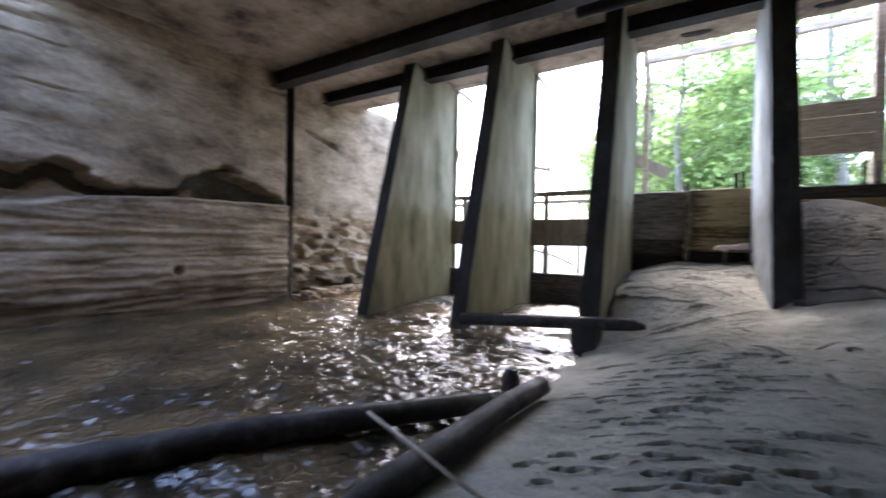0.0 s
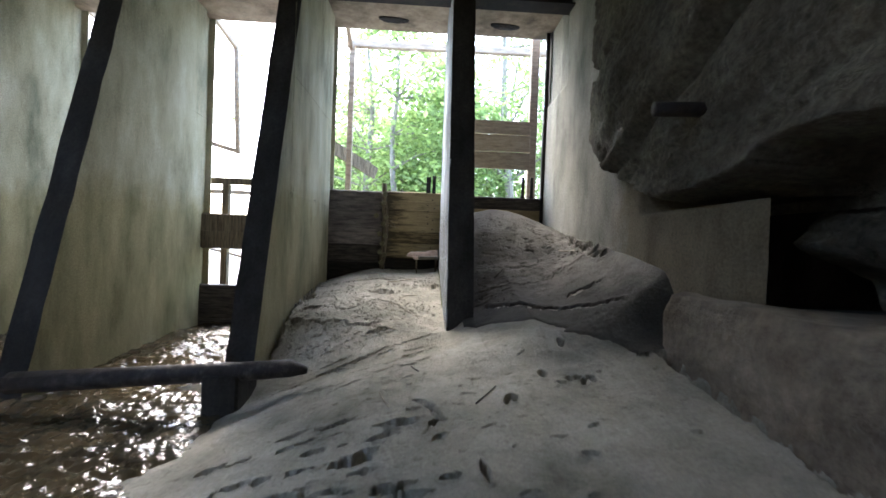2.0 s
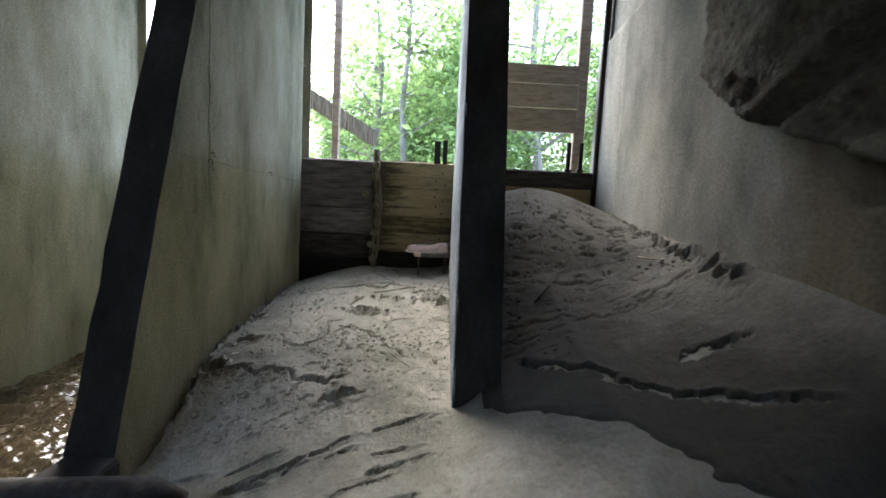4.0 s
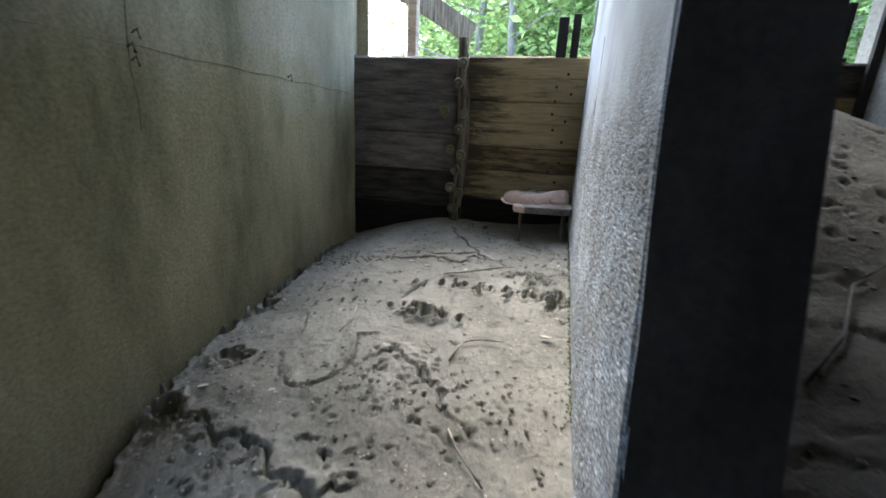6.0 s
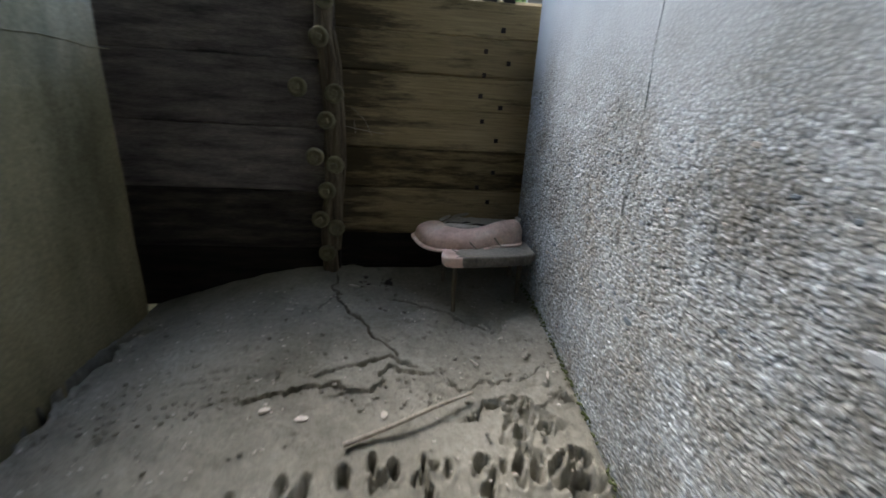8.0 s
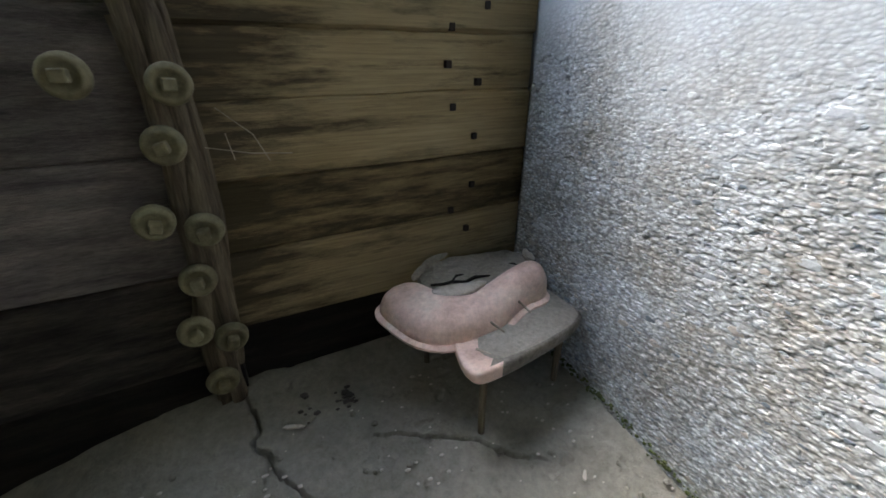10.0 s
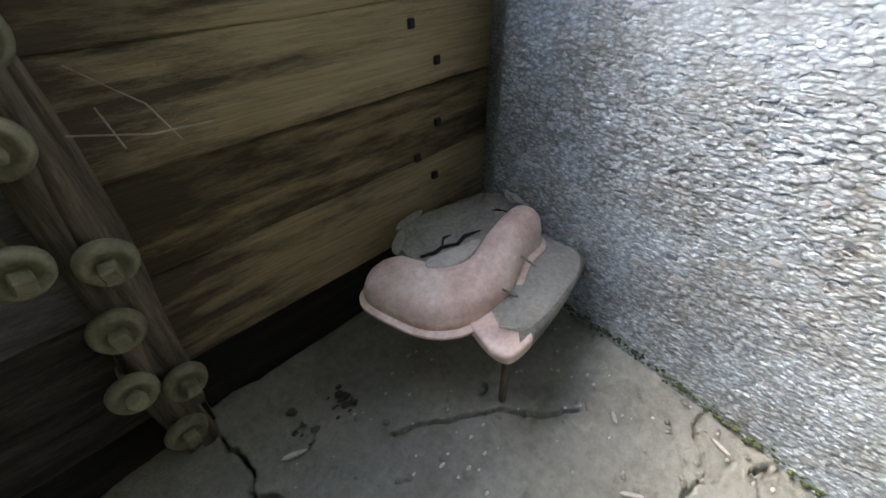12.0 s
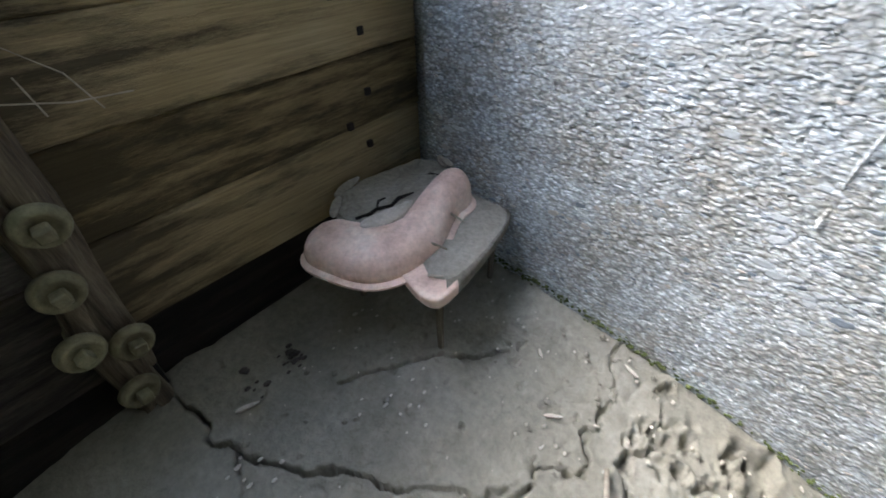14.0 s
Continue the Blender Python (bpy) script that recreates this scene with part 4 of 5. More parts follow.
east.build("floor_bay_east", "steep crumbling silt bank filling the last bay, shade in its colour", SHADED_SILT)

# ---- stream ----
X, Y = np.meshgrid(np.arange(-9.5, -0.6, 0.026), np.arange(-5.2, 13.0, 0.026))
lively = 0.65 + 0.45 * step(0.0, 3.0, Y) * step(-8.2, -6.5, X + 0.25 * (Y - 4))
Z = lively * (0.10 * (fractal(X, Y, 0.5, 0.3, 91, 3) - 0.5) + 0.06 * (np.abs(fractal(X + 0.3 * Y, Y, 0.10, 0.07, 97, 3) - 0.5) * -2 + 0.5)) + 0.12 * step(6.0, 9.0, Y)
tagged(grid_object("water", np.stack([X, Y, Z], -1), WATER), "shallow rippling brown stream water", "water", kind="structure")

# ---- ground outside ----
X, Y = np.meshgrid(np.concatenate([np.arange(-400, -40, 40.0), np.arange(-40, 40, 1.0), np.arange(40, 401, 40.0)]), np.concatenate([np.arange(9.62, 60, 1.0), np.arange(60, 900, 60.0)]))
Z = -0.2 + 0.4 * (fractal(X, Y, 6, 6, 101, 3) - 0.5) + 2.5 * step(-4, 6, X) * step(12, 26, Y)
tagged(grid_object("ground", np.stack([X, Y, Z], -1), GROUND), "pale gravelly ground upstream of the dam", "ground", kind="structure")
under = box(-400, 400, -400, 9.62, -0.9, -0.5)
tagged(finish("ground_bed", under, GROUND), "stream bed and ground under the dam", "ground", kind="structure")


# ---- stop boards ----
def plank(x0, x1, y, z0, z1, seed, thick=0.075):
    """One board: worn front edges, slightly bowed, lapped behind its neighbours."""
    bm = bmesh.new()
    n = max(4, int((x1 - x0) / 0.08))
    jut = 0.006 * math.sin(seed * 2.7)
    rows = []
    for a in range(n + 1):
        x = x0 + (x1 - x0) * a / n
        w = 0.005 * noise.noise(Vector((x * 7, seed * 3.3, 0.5)))
        u = 0.005 * noise.noise(Vector((x * 7, seed * 3.3, 4.5)))
        f = jut + 0.004 * noise.noise(Vector((x * 3, seed, 9.5)))
        rows.append([bm.verts.new(c) for c in ((x, y + f, z0 + 0.007 + w), (x, y + f, z1 - 0.007 + u), (x, y + f + 0.008, z1 - 0.001 + u), (x, y + 0.03, z1 + 0.012), (x, y + thick, z1 + 0.012), (x, y + thick, z0 - 0.012), (x, y + 0.03, z0 - 0.012), (x, y + f + 0.008, z0 + 0.001 + w))])
    for p, q in zip(rows, rows[1:]):
        for e in range(8):
            bm.faces.new((p[e], q[e], q[(e + 1) % 8], p[(e + 1) % 8]))
    bm.faces.new(rows[0])
    bm.faces.new(rows[-1][::-1])
    bmesh.ops.recalc_face_normals(bm, faces=bm.faces)
    return bm


def stop_boards(name, label, planks):
    g = thing(name, label, "stop boards")
    for k, (x0, x1, y, z0, z1, mat) in enumerate(planks):
        part("plank", plank(x0, x1, y, z0, z1, k + len(planks)), mat, g)
    return g


LEVELS = [0.95, 1.22, 1.41, 1.66, 1.87, 2.07, 2.24, 2.42, 2.585]
KINDS = (ROTTEN, ROTTEN, PLANK, MIDPLANK, PLANK, PLANK, PLANK, PLANK)
bay_l, bay_r, mid = PIERS[2] + 0.003, PIERS[3] - THICK - 0.003, -0.24
rows = []
for k, (z0, z1) in enumerate(zip(LEVELS, LEVELS[1:])):
    if z0 > 1.4:
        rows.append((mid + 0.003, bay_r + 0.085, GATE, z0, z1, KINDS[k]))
# left boards: the upper ones take the haze-lightened colour
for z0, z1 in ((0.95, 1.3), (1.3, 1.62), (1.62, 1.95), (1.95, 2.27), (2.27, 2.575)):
    rows.append((bay_l - 0.085, mid, GATE + 0.008, z0, z1, LEFTPLANK if z0 > 1.5 else (ROTTEN if z0 > 1.2 else SHADE_BLACK)))
# boards set back at the foot, blackened for the shade in the hollow
rows.append((mid + 0.003, bay_r + 0.08, GATE + 0.045, 0.95, 1.2, SHADE_BLACK))
rows.append((mid + 0.003, bay_r + 0.08, GATE + 0.03, 1.2, 1.42, SHADE_BLACK))
rows.append((bay_l - 0.085, bay_r + 0.085, GATE + 0.125, 0.95, 2.55, ROTTEN))
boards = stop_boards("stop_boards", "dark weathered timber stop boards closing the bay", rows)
for x, z in ((0.591, 1.93), (0.591, 1.762), (0.508, 2.026), (0.574, 1.598), (0.508, 1.678), (0.50, 2.25), (0.49, 2.15), (0.6, 2.098), (0.58, 2.46), (0.5, 2.36), (0.62, 2.31)):
    part("spike", box(x - 0.010, x + 0.010, GATE - 0.010, GATE + 0.02, z - 0.011, z + 0.011, bevel=0.002), STEEL, boards, "square iron spike head")
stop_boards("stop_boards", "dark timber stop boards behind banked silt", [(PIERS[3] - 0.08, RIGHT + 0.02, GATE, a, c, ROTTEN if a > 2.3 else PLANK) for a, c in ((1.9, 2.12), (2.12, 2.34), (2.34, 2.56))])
for xa, xb in ((PIERS[1], PIERS[2] - THICK), (PIERS[0], PIERS[1] - THICK)):
    stop_boards("stop_boards", "black wet timber sill boards in an open bay", [(xa - 0.08, xb + 0.08, GATE, a, c, ROTTEN) for a, c in ((-0.4, 0.2), (0.2, 0.8))])
    stop_boards("stop_boards", "brown timber boards across an open bay", [(xa - 0.08, xb + 0.08, GATE + 0.05, a, c, POSTWOOD) for a, c in ((1.46, 1.76), (1.76, 2.06))])

# vertical timber strip with bolts on the boards
CENTRE = [(-0.29, 1.17), (-0.283, 1.31), (-0.275, 1.45), (-0.26, 1.62), (-0.25, 1.8), (-0.247, 1.95), (-0.25, 2.1), (-0.265, 2.25), (-0.28, 2.4), (-0.29, 2.72)]
for dx, dy, r, z0, wild in ((-0.022, 0.0, 0.026, 0, 0.9), (0.012, 0.004, 0.03, 0, 0.8), (0.038, 0.014, 0.016, 1, 1.2), (-0.04, 0.012, 0.014, 2, 1.2)):
    line = [(x + dx + 0.006 * math.sin(17 * z + 40 * dx), 9.368 + dy, z) for x, z in CENTRE[z0:len(CENTRE) - z0]]
    fine = [tuple(a + (b - a) * f / 4 for a, b in zip(p, q)) for p, q in zip(line, line[1:]) for f in range(4)] + [line[-1]]
    part("batten", tube(fine, [r * (0.85 + 0.3 * math.sin(9.1 * z + 60 * dx) ** 2) for _, _, z in fine], 9, wild * 0.55), POSTWOOD, boards, "split grey timber batten", smooth=True)


def bolt(x, z):
    b = thing("bolt", "rusty bolt with a round dished washer and square head", "bolt", "bolts on the boards")
    wa = bmesh.new()
    prof = [(0.0, 0.012), (0.017, 0.014), (0.026, 0.010), (0.033, 0.002), (0.038, 0.004), (0.044, 0.014), (0.046, 0.026), (0.03, 0.034)]
    n = 20
    rings = []
    for r, d in prof[1:]:
        rings.append([wa.verts.new((r * math.cos(2 * math.pi * k / n), d, r * math.sin(2 * math.pi * k / n))) for k in range(n)])
    c = wa.verts.new((0, 0.012, 0))
    for k in range(n):
        wa.faces.new((c, rings[0][k], rings[0][(k + 1) % n]))
        for p, q in zip(rings, rings[1:]):
            wa.faces.new((p[k], q[k], q[(k + 1) % n], p[(k + 1) % n]))
    part("washer", wa, RUST, b, smooth=True)
    part("head", box(-0.014, 0.014, -0.020, 0.012, -0.013, 0.013, bevel=0.003, m=pose(0, 0, 0, 0, rnd.uniform(-30, 30), 0)), RUST, b)
    part("shank", tube([(0, 0.02, 0), (0, 0.11, 0)], [0.012, 0.012], 8), RUST, b)
    b.matrix_world = pose(x, 9.30, z, rnd.uniform(-8, 8), 0, rnd.uniform(-8, 8))
    return b


for x, z in ((-0.30, 2.36), (-0.41, 2.14), (-0.235, 2.12), (-0.28, 1.99), (-0.338, 1.813), (-0.244, 1.776), (-0.287, 1.645), (-0.325, 1.492), (-0.243, 1.446), (-0.294, 1.302), (-0.27, 2.52)):
    bolt(x, z)

# upright cleat on top of the boards
cl = thing("cleat_post", "short dark timber cleat standing on the boards", "post")
part("cleat", box(0.46, 0.54, 9.41, 9.46, 2.5, 2.88, bevel=0.006), STEEL, cl)
part("cleat", box(0.57, 0.63, 9.41, 9.46, 2.5, 2.90, bevel=0.006), STEEL, cl)


for x in (2.2, 2.36):
    br = thing("gate_bracket", "rusty steel bracket standing on the boards", "bracket")
    part("upright", box(x, x + 0.05, 9.42, 9.46, 2.54, 2.95, bevel=0.004), STEEL, br)
    part("foot", box(x - 0.02, x + 0.07, 9.41, 9.47, 2.575, 2.60, bevel=0.003), STEEL, br)


def timber(name, a, b, w, h, mat, label, category, group=""):
    """A squared timber from a to b."""
    a, b = Vector(a), Vector(b)
    g = (b - a).length
    bm = box(-w / 2, w / 2, 0, g, -h / 2, h / 2, bevel=min(w, h) * 0.08)
    q = (b - a).to_track_quat("Y", "Z").to_matrix().to_4x4()
    bmesh.ops.transform(bm, matrix=Matrix.Translation(a) @ q, verts=bm.verts)
    return tagged(finish(name, bm, mat), label, category, group)


# frame of the walkway outside
W = "weathered grey timber"
timber("frame_post", (-1.18, 10.7, -0.3), (-1.18, 10.7, 5.75), 0.11, 0.11, PALE, W + " post of the outer walkway", "post", "walkway posts")
timber("frame_brace", (-1.2, 9.62, 6.15), (-1.2, 10.75, 5.65), 0.08, 0.1, PALE, W + " brace of the outer walkway", "brace", "walkway braces")
timber("frame_brace", (-3.72, 9.62, 5.95), (-3.55, 10.75, 5.55), 0.08, 0.1, PALE, W + " brace of the outer walkway", "brace", "walkway braces")
timber("hanging_post", (-3.56, 10.7, 5.62), (-3.46, 10.7, 3.38), 0.09, 0.09, PALE, W + " post hanging from the walkway", "post", "walkway posts")
timber("hanging_rail", (-4.1, 10.7, 3.6), (-3.42, 10.7, 3.42), 0.06, 0.09, PALE, W + " rail stub under a hanging post", "rail")
timber("frame_brace", (-6.2, 9.62, 6.0), (-5.8, 10.75, 5.6), 0.08, 0.1, PALE, W + " brace of the outer walkway", "brace", "walkway braces")
timber("hanging_post", (-5.83, 10.7, 5.62), (-6.3, 10.7, 3.85), 0.07, 0.07, PALE, W + " post hanging slantwise from the walkway", "post", "walkway posts")
timber("far_rail", (-8, 12.2, 2.74), (-1.2, 12.0, 2.72), 0.06, 0.1, PALE, "pale timber rail of the far walkway", "rail")
timber("far_rail_post", (-3.0, 12.05, -0.3), (-3.0, 12.05, 2.68), 0.08, 0.08, PALE, "pale timber post of the far walkway", "post")
tagged(finish("bent_rod", tube([(-4.9, 12, 1.4), (-4.3, 12, 1.3), (-3.67, 12, 1.14), (-3.14, 12, 0.9), (-2.9, 12, 0.5), (-2.8, 12, -0.4)], [0.035] * 6, 8), PALE, smooth=True), "pale bent rod standing outside the bay", "rod")
timber("frame_rail", (-1.3, 10.7, 5.78), (3.0, 10.7, 5.82), 0.12, 0.14, PALE, "weathered grey timber rail high over the bay", "rail")
timber("loose_board", (-2.3, 11.2, 4.1), (-0.80, 12.3, 3.36), 0.05, 0.30, POSTWOOD, "broken brown board slanting across the opening", "board")
timber("handrail", (-5.9, 9.7, 2.68), (-1.5, 9.7, 2.68), 0.08, 0.12, POSTWOOD, "dark timber handrail across the open bays", "rail")
timber("handrail_post", (-3.2, 9.72, -0.3), (-3.2, 9.72, 2.62), 0.12, 0.12, POSTWOOD, "dark timber post of the handrail", "post")
timber("handrail_post", (-5.45, 9.72, -0.3), (-5.45, 9.72, 2.62), 0.12, 0.12, POSTWOOD, "dark timber post of the handrail", "post")

timber("frame_post", (2.52, 10.08, -0.3), (2.52, 10.08, 5.8), 0.16, 0.12, PALE, "weathered grey timber post of the outer walkway", "post", "walkway posts")
timber("frame_post", (1.2, 10.08, -0.3), (1.2, 10.08, 5.8), 0.1, 0.1, PALE, "weathered grey timber post of the outer walkway", "post", "walkway posts")
pan = thing("board_panel", "three pale horizontal boards fixed across the upper bay", "panel")
for z0, z1 in ((3.19, 3.52), (3.53, 3.86), (3.87, 4.13)):
    part("plank", box(1.1, 2.46, 9.98, 10.02, z0, z1, bevel=0.005), PALE, pan)

# ---- logs and bars by the water ----
def log(name, pts, radii, label, mat=LOG, category="log"):
    return tagged(finish(name, tube(pts, radii, 12, 0.25), mat, smooth=True), label, category)


log("log", [(-3.9, -0.6, 0.05), (-3.3, 0.67, 0.1), (-2.8, 1.6, 0.12), (-2.3, 2.24, 0.12), (-1.52, 3.22, 0.13)], [0.12, 0.115, 0.105, 0.1, 0.085], "long dark wet log lying in the stream")
log("log", [(-1.52, 1.1, 0.08), (-1.42, 1.8, 0.16), (-1.34, 2.3, 0.2), (-1.29, 3.05, 0.21), (-1.19, 3.62, 0.22)], [0.1, 0.1, 0.1, 0.095, 0.08], "dark log with silt on top along the bank")
log("post_stub", [(-1.6, 3.86, -0.3), (-1.6, 3.86, 0.1), (-1.59, 3.87, 0.23)], [0.085, 0.085, 0.065], "short black rotten post standing in the stream", category="post")
log("stick", [(-1.9, 2.1, 0.33), (-1.35, 1.9, 0.315), (-0.85, 1.72, 0.30)], [0.013, 0.013, 0.010], "thin bare stick lying over the logs", STICK, "stick")
log("cross_pipe", [(-3.35, 5.93, 0.24), (-2.2, 5.9, 0.34), (-1.2, 5.88, 0.42), (-0.75, 5.88, 0.45), (-0.6, 5.88, 0.44)], [0.09, 0.09, 0.085, 0.08, 0.03], "dark pole spanning between two piers", category="pole")
# assumed concrete toe where the pier's foot is dark; shade in its colour
tagged(finish("pier_toe", box(-1.53, -1.2, 5.78, 6.25, -0.5, 0.4, bevel=0.02), SHADED), "dark concrete toe block at a pier's foot", "block")
log("wall_pin", [(2.8, 4.86, 2.72), (2.4, 4.88, 2.73), (2.1, 4.9, 2.73)], [0.055, 0.055, 0.05], "black iron pin jutting from the wall", STEEL, "pin")

# ---- broken seat ----
def rounded(pts, times=3):
    for _ in range(times):
        out = []
        for (ax, ay), (bx, by) in zip(pts, pts[1:] + pts[:1]):
            out += [(0.75 * ax + 0.25 * bx, 0.75 * ay + 0.25 * by), (0.25 * ax + 0.75 * bx, 0.25 * ay + 0.75 * by)]
        pts = out
    return pts


def plate(pts, z, rings, rough=0.0, tilt=(0, 0), seed=0.0):
    """A flat-topped body on an outline: rings of (shrink, height), from the underside's rim over the edge to the middle of the top."""
    bm = bmesh.new()
    cx, cy = sum(p[0] for p in pts) / len(pts), sum(p[1] for p in pts) / len(pts)
    made = []
    for k, (s, dz) in enumerate(rings):
        ring = []
        for x, y in pts:
            px, py = cx + (x - cx) * s, cy + (y - cy) * s
            n = rough * (noise.noise(Vector((px * 22, py * 22, seed))) + 0.6 * noise.noise(Vector((px * 60, py * 60, seed))))
            ring.append(bm.verts.new((px, py, z + dz + n + tilt[0] * (px - cx) + tilt[1] * (py - cy))))
        made.append(ring)
    for p, q in zip(made, made[1:]):
        for k in range(len(pts)):
            bm.faces.new((p[k], p[(k + 1) % len(pts)], q[(k + 1) % len(pts)], q[k]))
    bm.faces.new(made[-1])
    bm.faces.new(made[0][::-1])
    bmesh.ops.recalc_face_normals(bm, faces=bm.faces)
    return bm


seat = thing("broken_seat", "broken faded pink moulded seat caked with dried mud on thin legs", "seat")
TRAY = rounded([(0.27, 8.885), (0.315, 8.845), (0.69, 8.90), (0.75, 8.96), (0.755, 9.24), (0.40, 9.30), (0.30, 9.0)])
tray = plate(TRAY, 1.40, [(0.84, 0.0), (0.94, 0.004), (0.985, 0.02), (1.0, 0.045), (0.985, 0.054), (0.9, 0.051), (0.5, 0.05)])
for f in tray.faces:
    f.material_index = int(f.calc_center_median().x > 0.37)
part("tray", tray, [PINK, SHELL], seat, "lower pink shell with its side crusted in grey mud", smooth=True)
part("tray_mud", plate(rounded([(0.335, 8.925), (0.385, 8.868), (0.69, 8.907), (0.745, 8.965), (0.75, 9.24), (0.45, 9.24), (0.38, 9.0)]), 1.446, [(1.0, 0.0), (0.99, 0.006), (0.93, 0.009), (0.75, 0.010), (0.6, 0.011), (0.4, 0.011), (0.2, 0.011)], 0.003, seed=2.0), MUD, seat, "layer of dried grey mud")
part("back_mud", plate(rounded([(0.31, 9.27), (0.36, 9.345), (0.55, 9.355), (0.735, 9.30), (0.735, 9.17), (0.62, 9.12), (0.42, 9.12), (0.31, 9.17)]), 1.47, [(1.0, 0.0), (1.0, 0.03), (0.97, 0.048), (0.85, 0.052), (0.72, 0.053), (0.6, 0.05), (0.45, 0.052), (0.3, 0.055), (0.15, 0.052)], 0.008, seed=5.0), MUD, seat, "cracked slab of dried grey mud")
# cracks laid on as black tubes, colour standing for the shade inside
for k, (pts, r) in enumerate(((((0.33, 9.20), (0.37, 9.185), (0.40, 9.19), (0.44, 9.17), (0.48, 9.18), (0.53, 9.165)), 0.006), (((0.40, 9.19), (0.43, 9.215), (0.455, 9.21)), 0.004), (((0.62, 9.22), (0.65, 9.2), (0.66, 9.17)), 0.003))):
    part("mud_crack", tube([(x, y, 1.524 + 0.002 * math.sin(9 * k + 40 * x)) for x, y in pts], [r * 0.6] + [r] * (len(pts) - 2) + [r * 0.4], 6, 0.6), SHADE_BLACK, seat, "open black crack in the mud")
for x, y, z, a, turn in ((0.33, 9.29, 1.525, 0.05, 35), (0.42, 9.345, 1.528, 0.06, -5), (0.70, 9.20, 1.545, 0.035, 60), (0.685, 9.165, 1.56, 0.03, 80)):
    flake = plate(rounded([(-a, -0.012), (a * 0.4, -0.018), (a, 0.002), (a * 0.2, 0.014), (-a * 0.7, 0.012)], 1), 0.0, [(0.9, 0.0), (1.0, 0.003), (0.9, 0.006), (0.4, 0.007)], 0.003, seed=turn)
    bmesh.ops.transform(flake, matrix=pose(x, y, z, 12, -14, turn), verts=flake.verts)
    part("flake", flake, MUD, seat, "curled flake of shell")


def saddle(lip):
    """The moulded ridge: a fat lobe, a waist and a raised lobe, with a thin lip round its foot."""
    key = [0.0, 0.12, 0.34, 0.56, 0.72, 0.88, 1.0]
    cx, cy = [0.235, 0.25, 0.305, 0.435, 0.56, 0.655, 0.71], [9.30, 9.235, 9.09, 9.055, 9.10, 9.105, 9.10]
    wid, hgt = [0.07, 0.086, 0.10, 0.072, 0.060, 0.062, 0.05], [0.05, 0.07, 0.085, 0.072, 0.092, 0.108, 0.085]
    foot = [1.455, 1.452, 1.440, 1.450, 1.462, 1.466, 1.468]
    bm = bmesh.new()
    n, m = 44, 22
    s = np.linspace(0, 1, n + 1)
    kernel = np.array([1, 4, 6, 4, 1]) / 16

    def curve(v):
        c = np.interp(s, key, v)
        for _ in range(3):
            c = np.convolve(np.pad(c, 2, mode="edge"), kernel, "valid")
        return c
    X, Y, W, H, F = curve(cx), curve(cy), curve(wid), curve(hgt), curve(foot)
    rows = []
    for k in range(n + 1):
        tx, ty = X[min(k + 1, n)] - X[max(k - 1, 0)], Y[min(k + 1, n)] - Y[max(k - 1, 0)]
        g = math.hypot(tx, ty)
        nx, ny = -ty / g, tx / g
        e = min(1.0, math.sqrt(max(0.0, 1 - (1 - min(s[k], 1 - s[k]) / 0.13) ** 2)) if min(s[k], 1 - s[k]) < 0.13 else 1.0)
        e = max(e, 0.05)
        w, h = W[k] * e, H[k] * e ** 0.7
        prof = [(-w - 0.024, -0.010), (-w - 0.026, 0.0), (-w - 0.004, 0.003)]
        prof += [(-w * math.cos(math.pi * a / m), 0.004 + h * math.sin(math.pi * a / m) ** 0.75) for a in range(1, m)]
        prof += [(w + 0.004, 0.003), (w + 0.026, 0.0), (w + 0.024, -0.010)]
        prof = [(-w - 0.022, -0.007), (-w - 0.022, 0.0), (-w - 0.006, 0.004), (w + 0.006, 0.004), (w + 0.022, 0.0), (w + 0.022, -0.007)] if lip else prof[2:-2]
        rows.append([bm.verts.new((X[k] + nx * p, Y[k] + ny * p, F[k] + q + 0.007 * noise.noise(Vector((X[k] * 13, p * 13, 1))) + 0.002 * noise.noise(Vector((X[k] * 50, p * 50, 2))))) for p, q in prof])
    for p, q in zip(rows, rows[1:]):
        for a in range(len(p) - 1):
            bm.faces.new((p[a], q[a], q[a + 1], p[a + 1]))
        bm.faces.new((p[-1], q[-1], q[0], p[0]))
    bm.faces.new(rows[0])
    bm.faces.new(rows[-1][::-1])
    bmesh.ops.recalc_face_normals(bm, faces=bm.faces)
    return bm


part("saddle", saddle(False), PINK, seat, "dented pink moulded saddle", smooth=True)
part("lip", saddle(True), PINK, seat, "pale torn lip of the shell")
part("crust", plate(rounded([(0.30, 9.15), (0.33, 9.185), (0.42, 9.155), (0.52, 9.145), (0.46, 9.115), (0.38, 9.105)]), 1.522, [(1.0, -0.02), (0.97, 0.004), (0.8, 0.009), (0.5, 0.010)], 0.004, seed=8.0), CHIP, seat, "flaking crust of pale mud")
for a, c in (((0.415, 9.0, 1.49), (0.45, 8.965, 1.46)), ((0.545, 9.03, 1.50), (0.575, 9.0, 1.465)), ((0.33, 8.93, 1.47), (0.36, 8.90, 1.463))):
    part("twig", tube([a, c], [0.004, 0.003], 5), STICK, seat)
for lx, ly in ((0.345, 8.905), (0.66, 8.95), (0.33, 9.24), (0.69, 9.22)):
    part("leg", tube([(lx, ly, 1.42), (lx, ly, 1.28), (lx + 0.004, ly, 1.13)], [0.013, 0.011, 0.010], 8), POSTWOOD, seat, smooth=True)


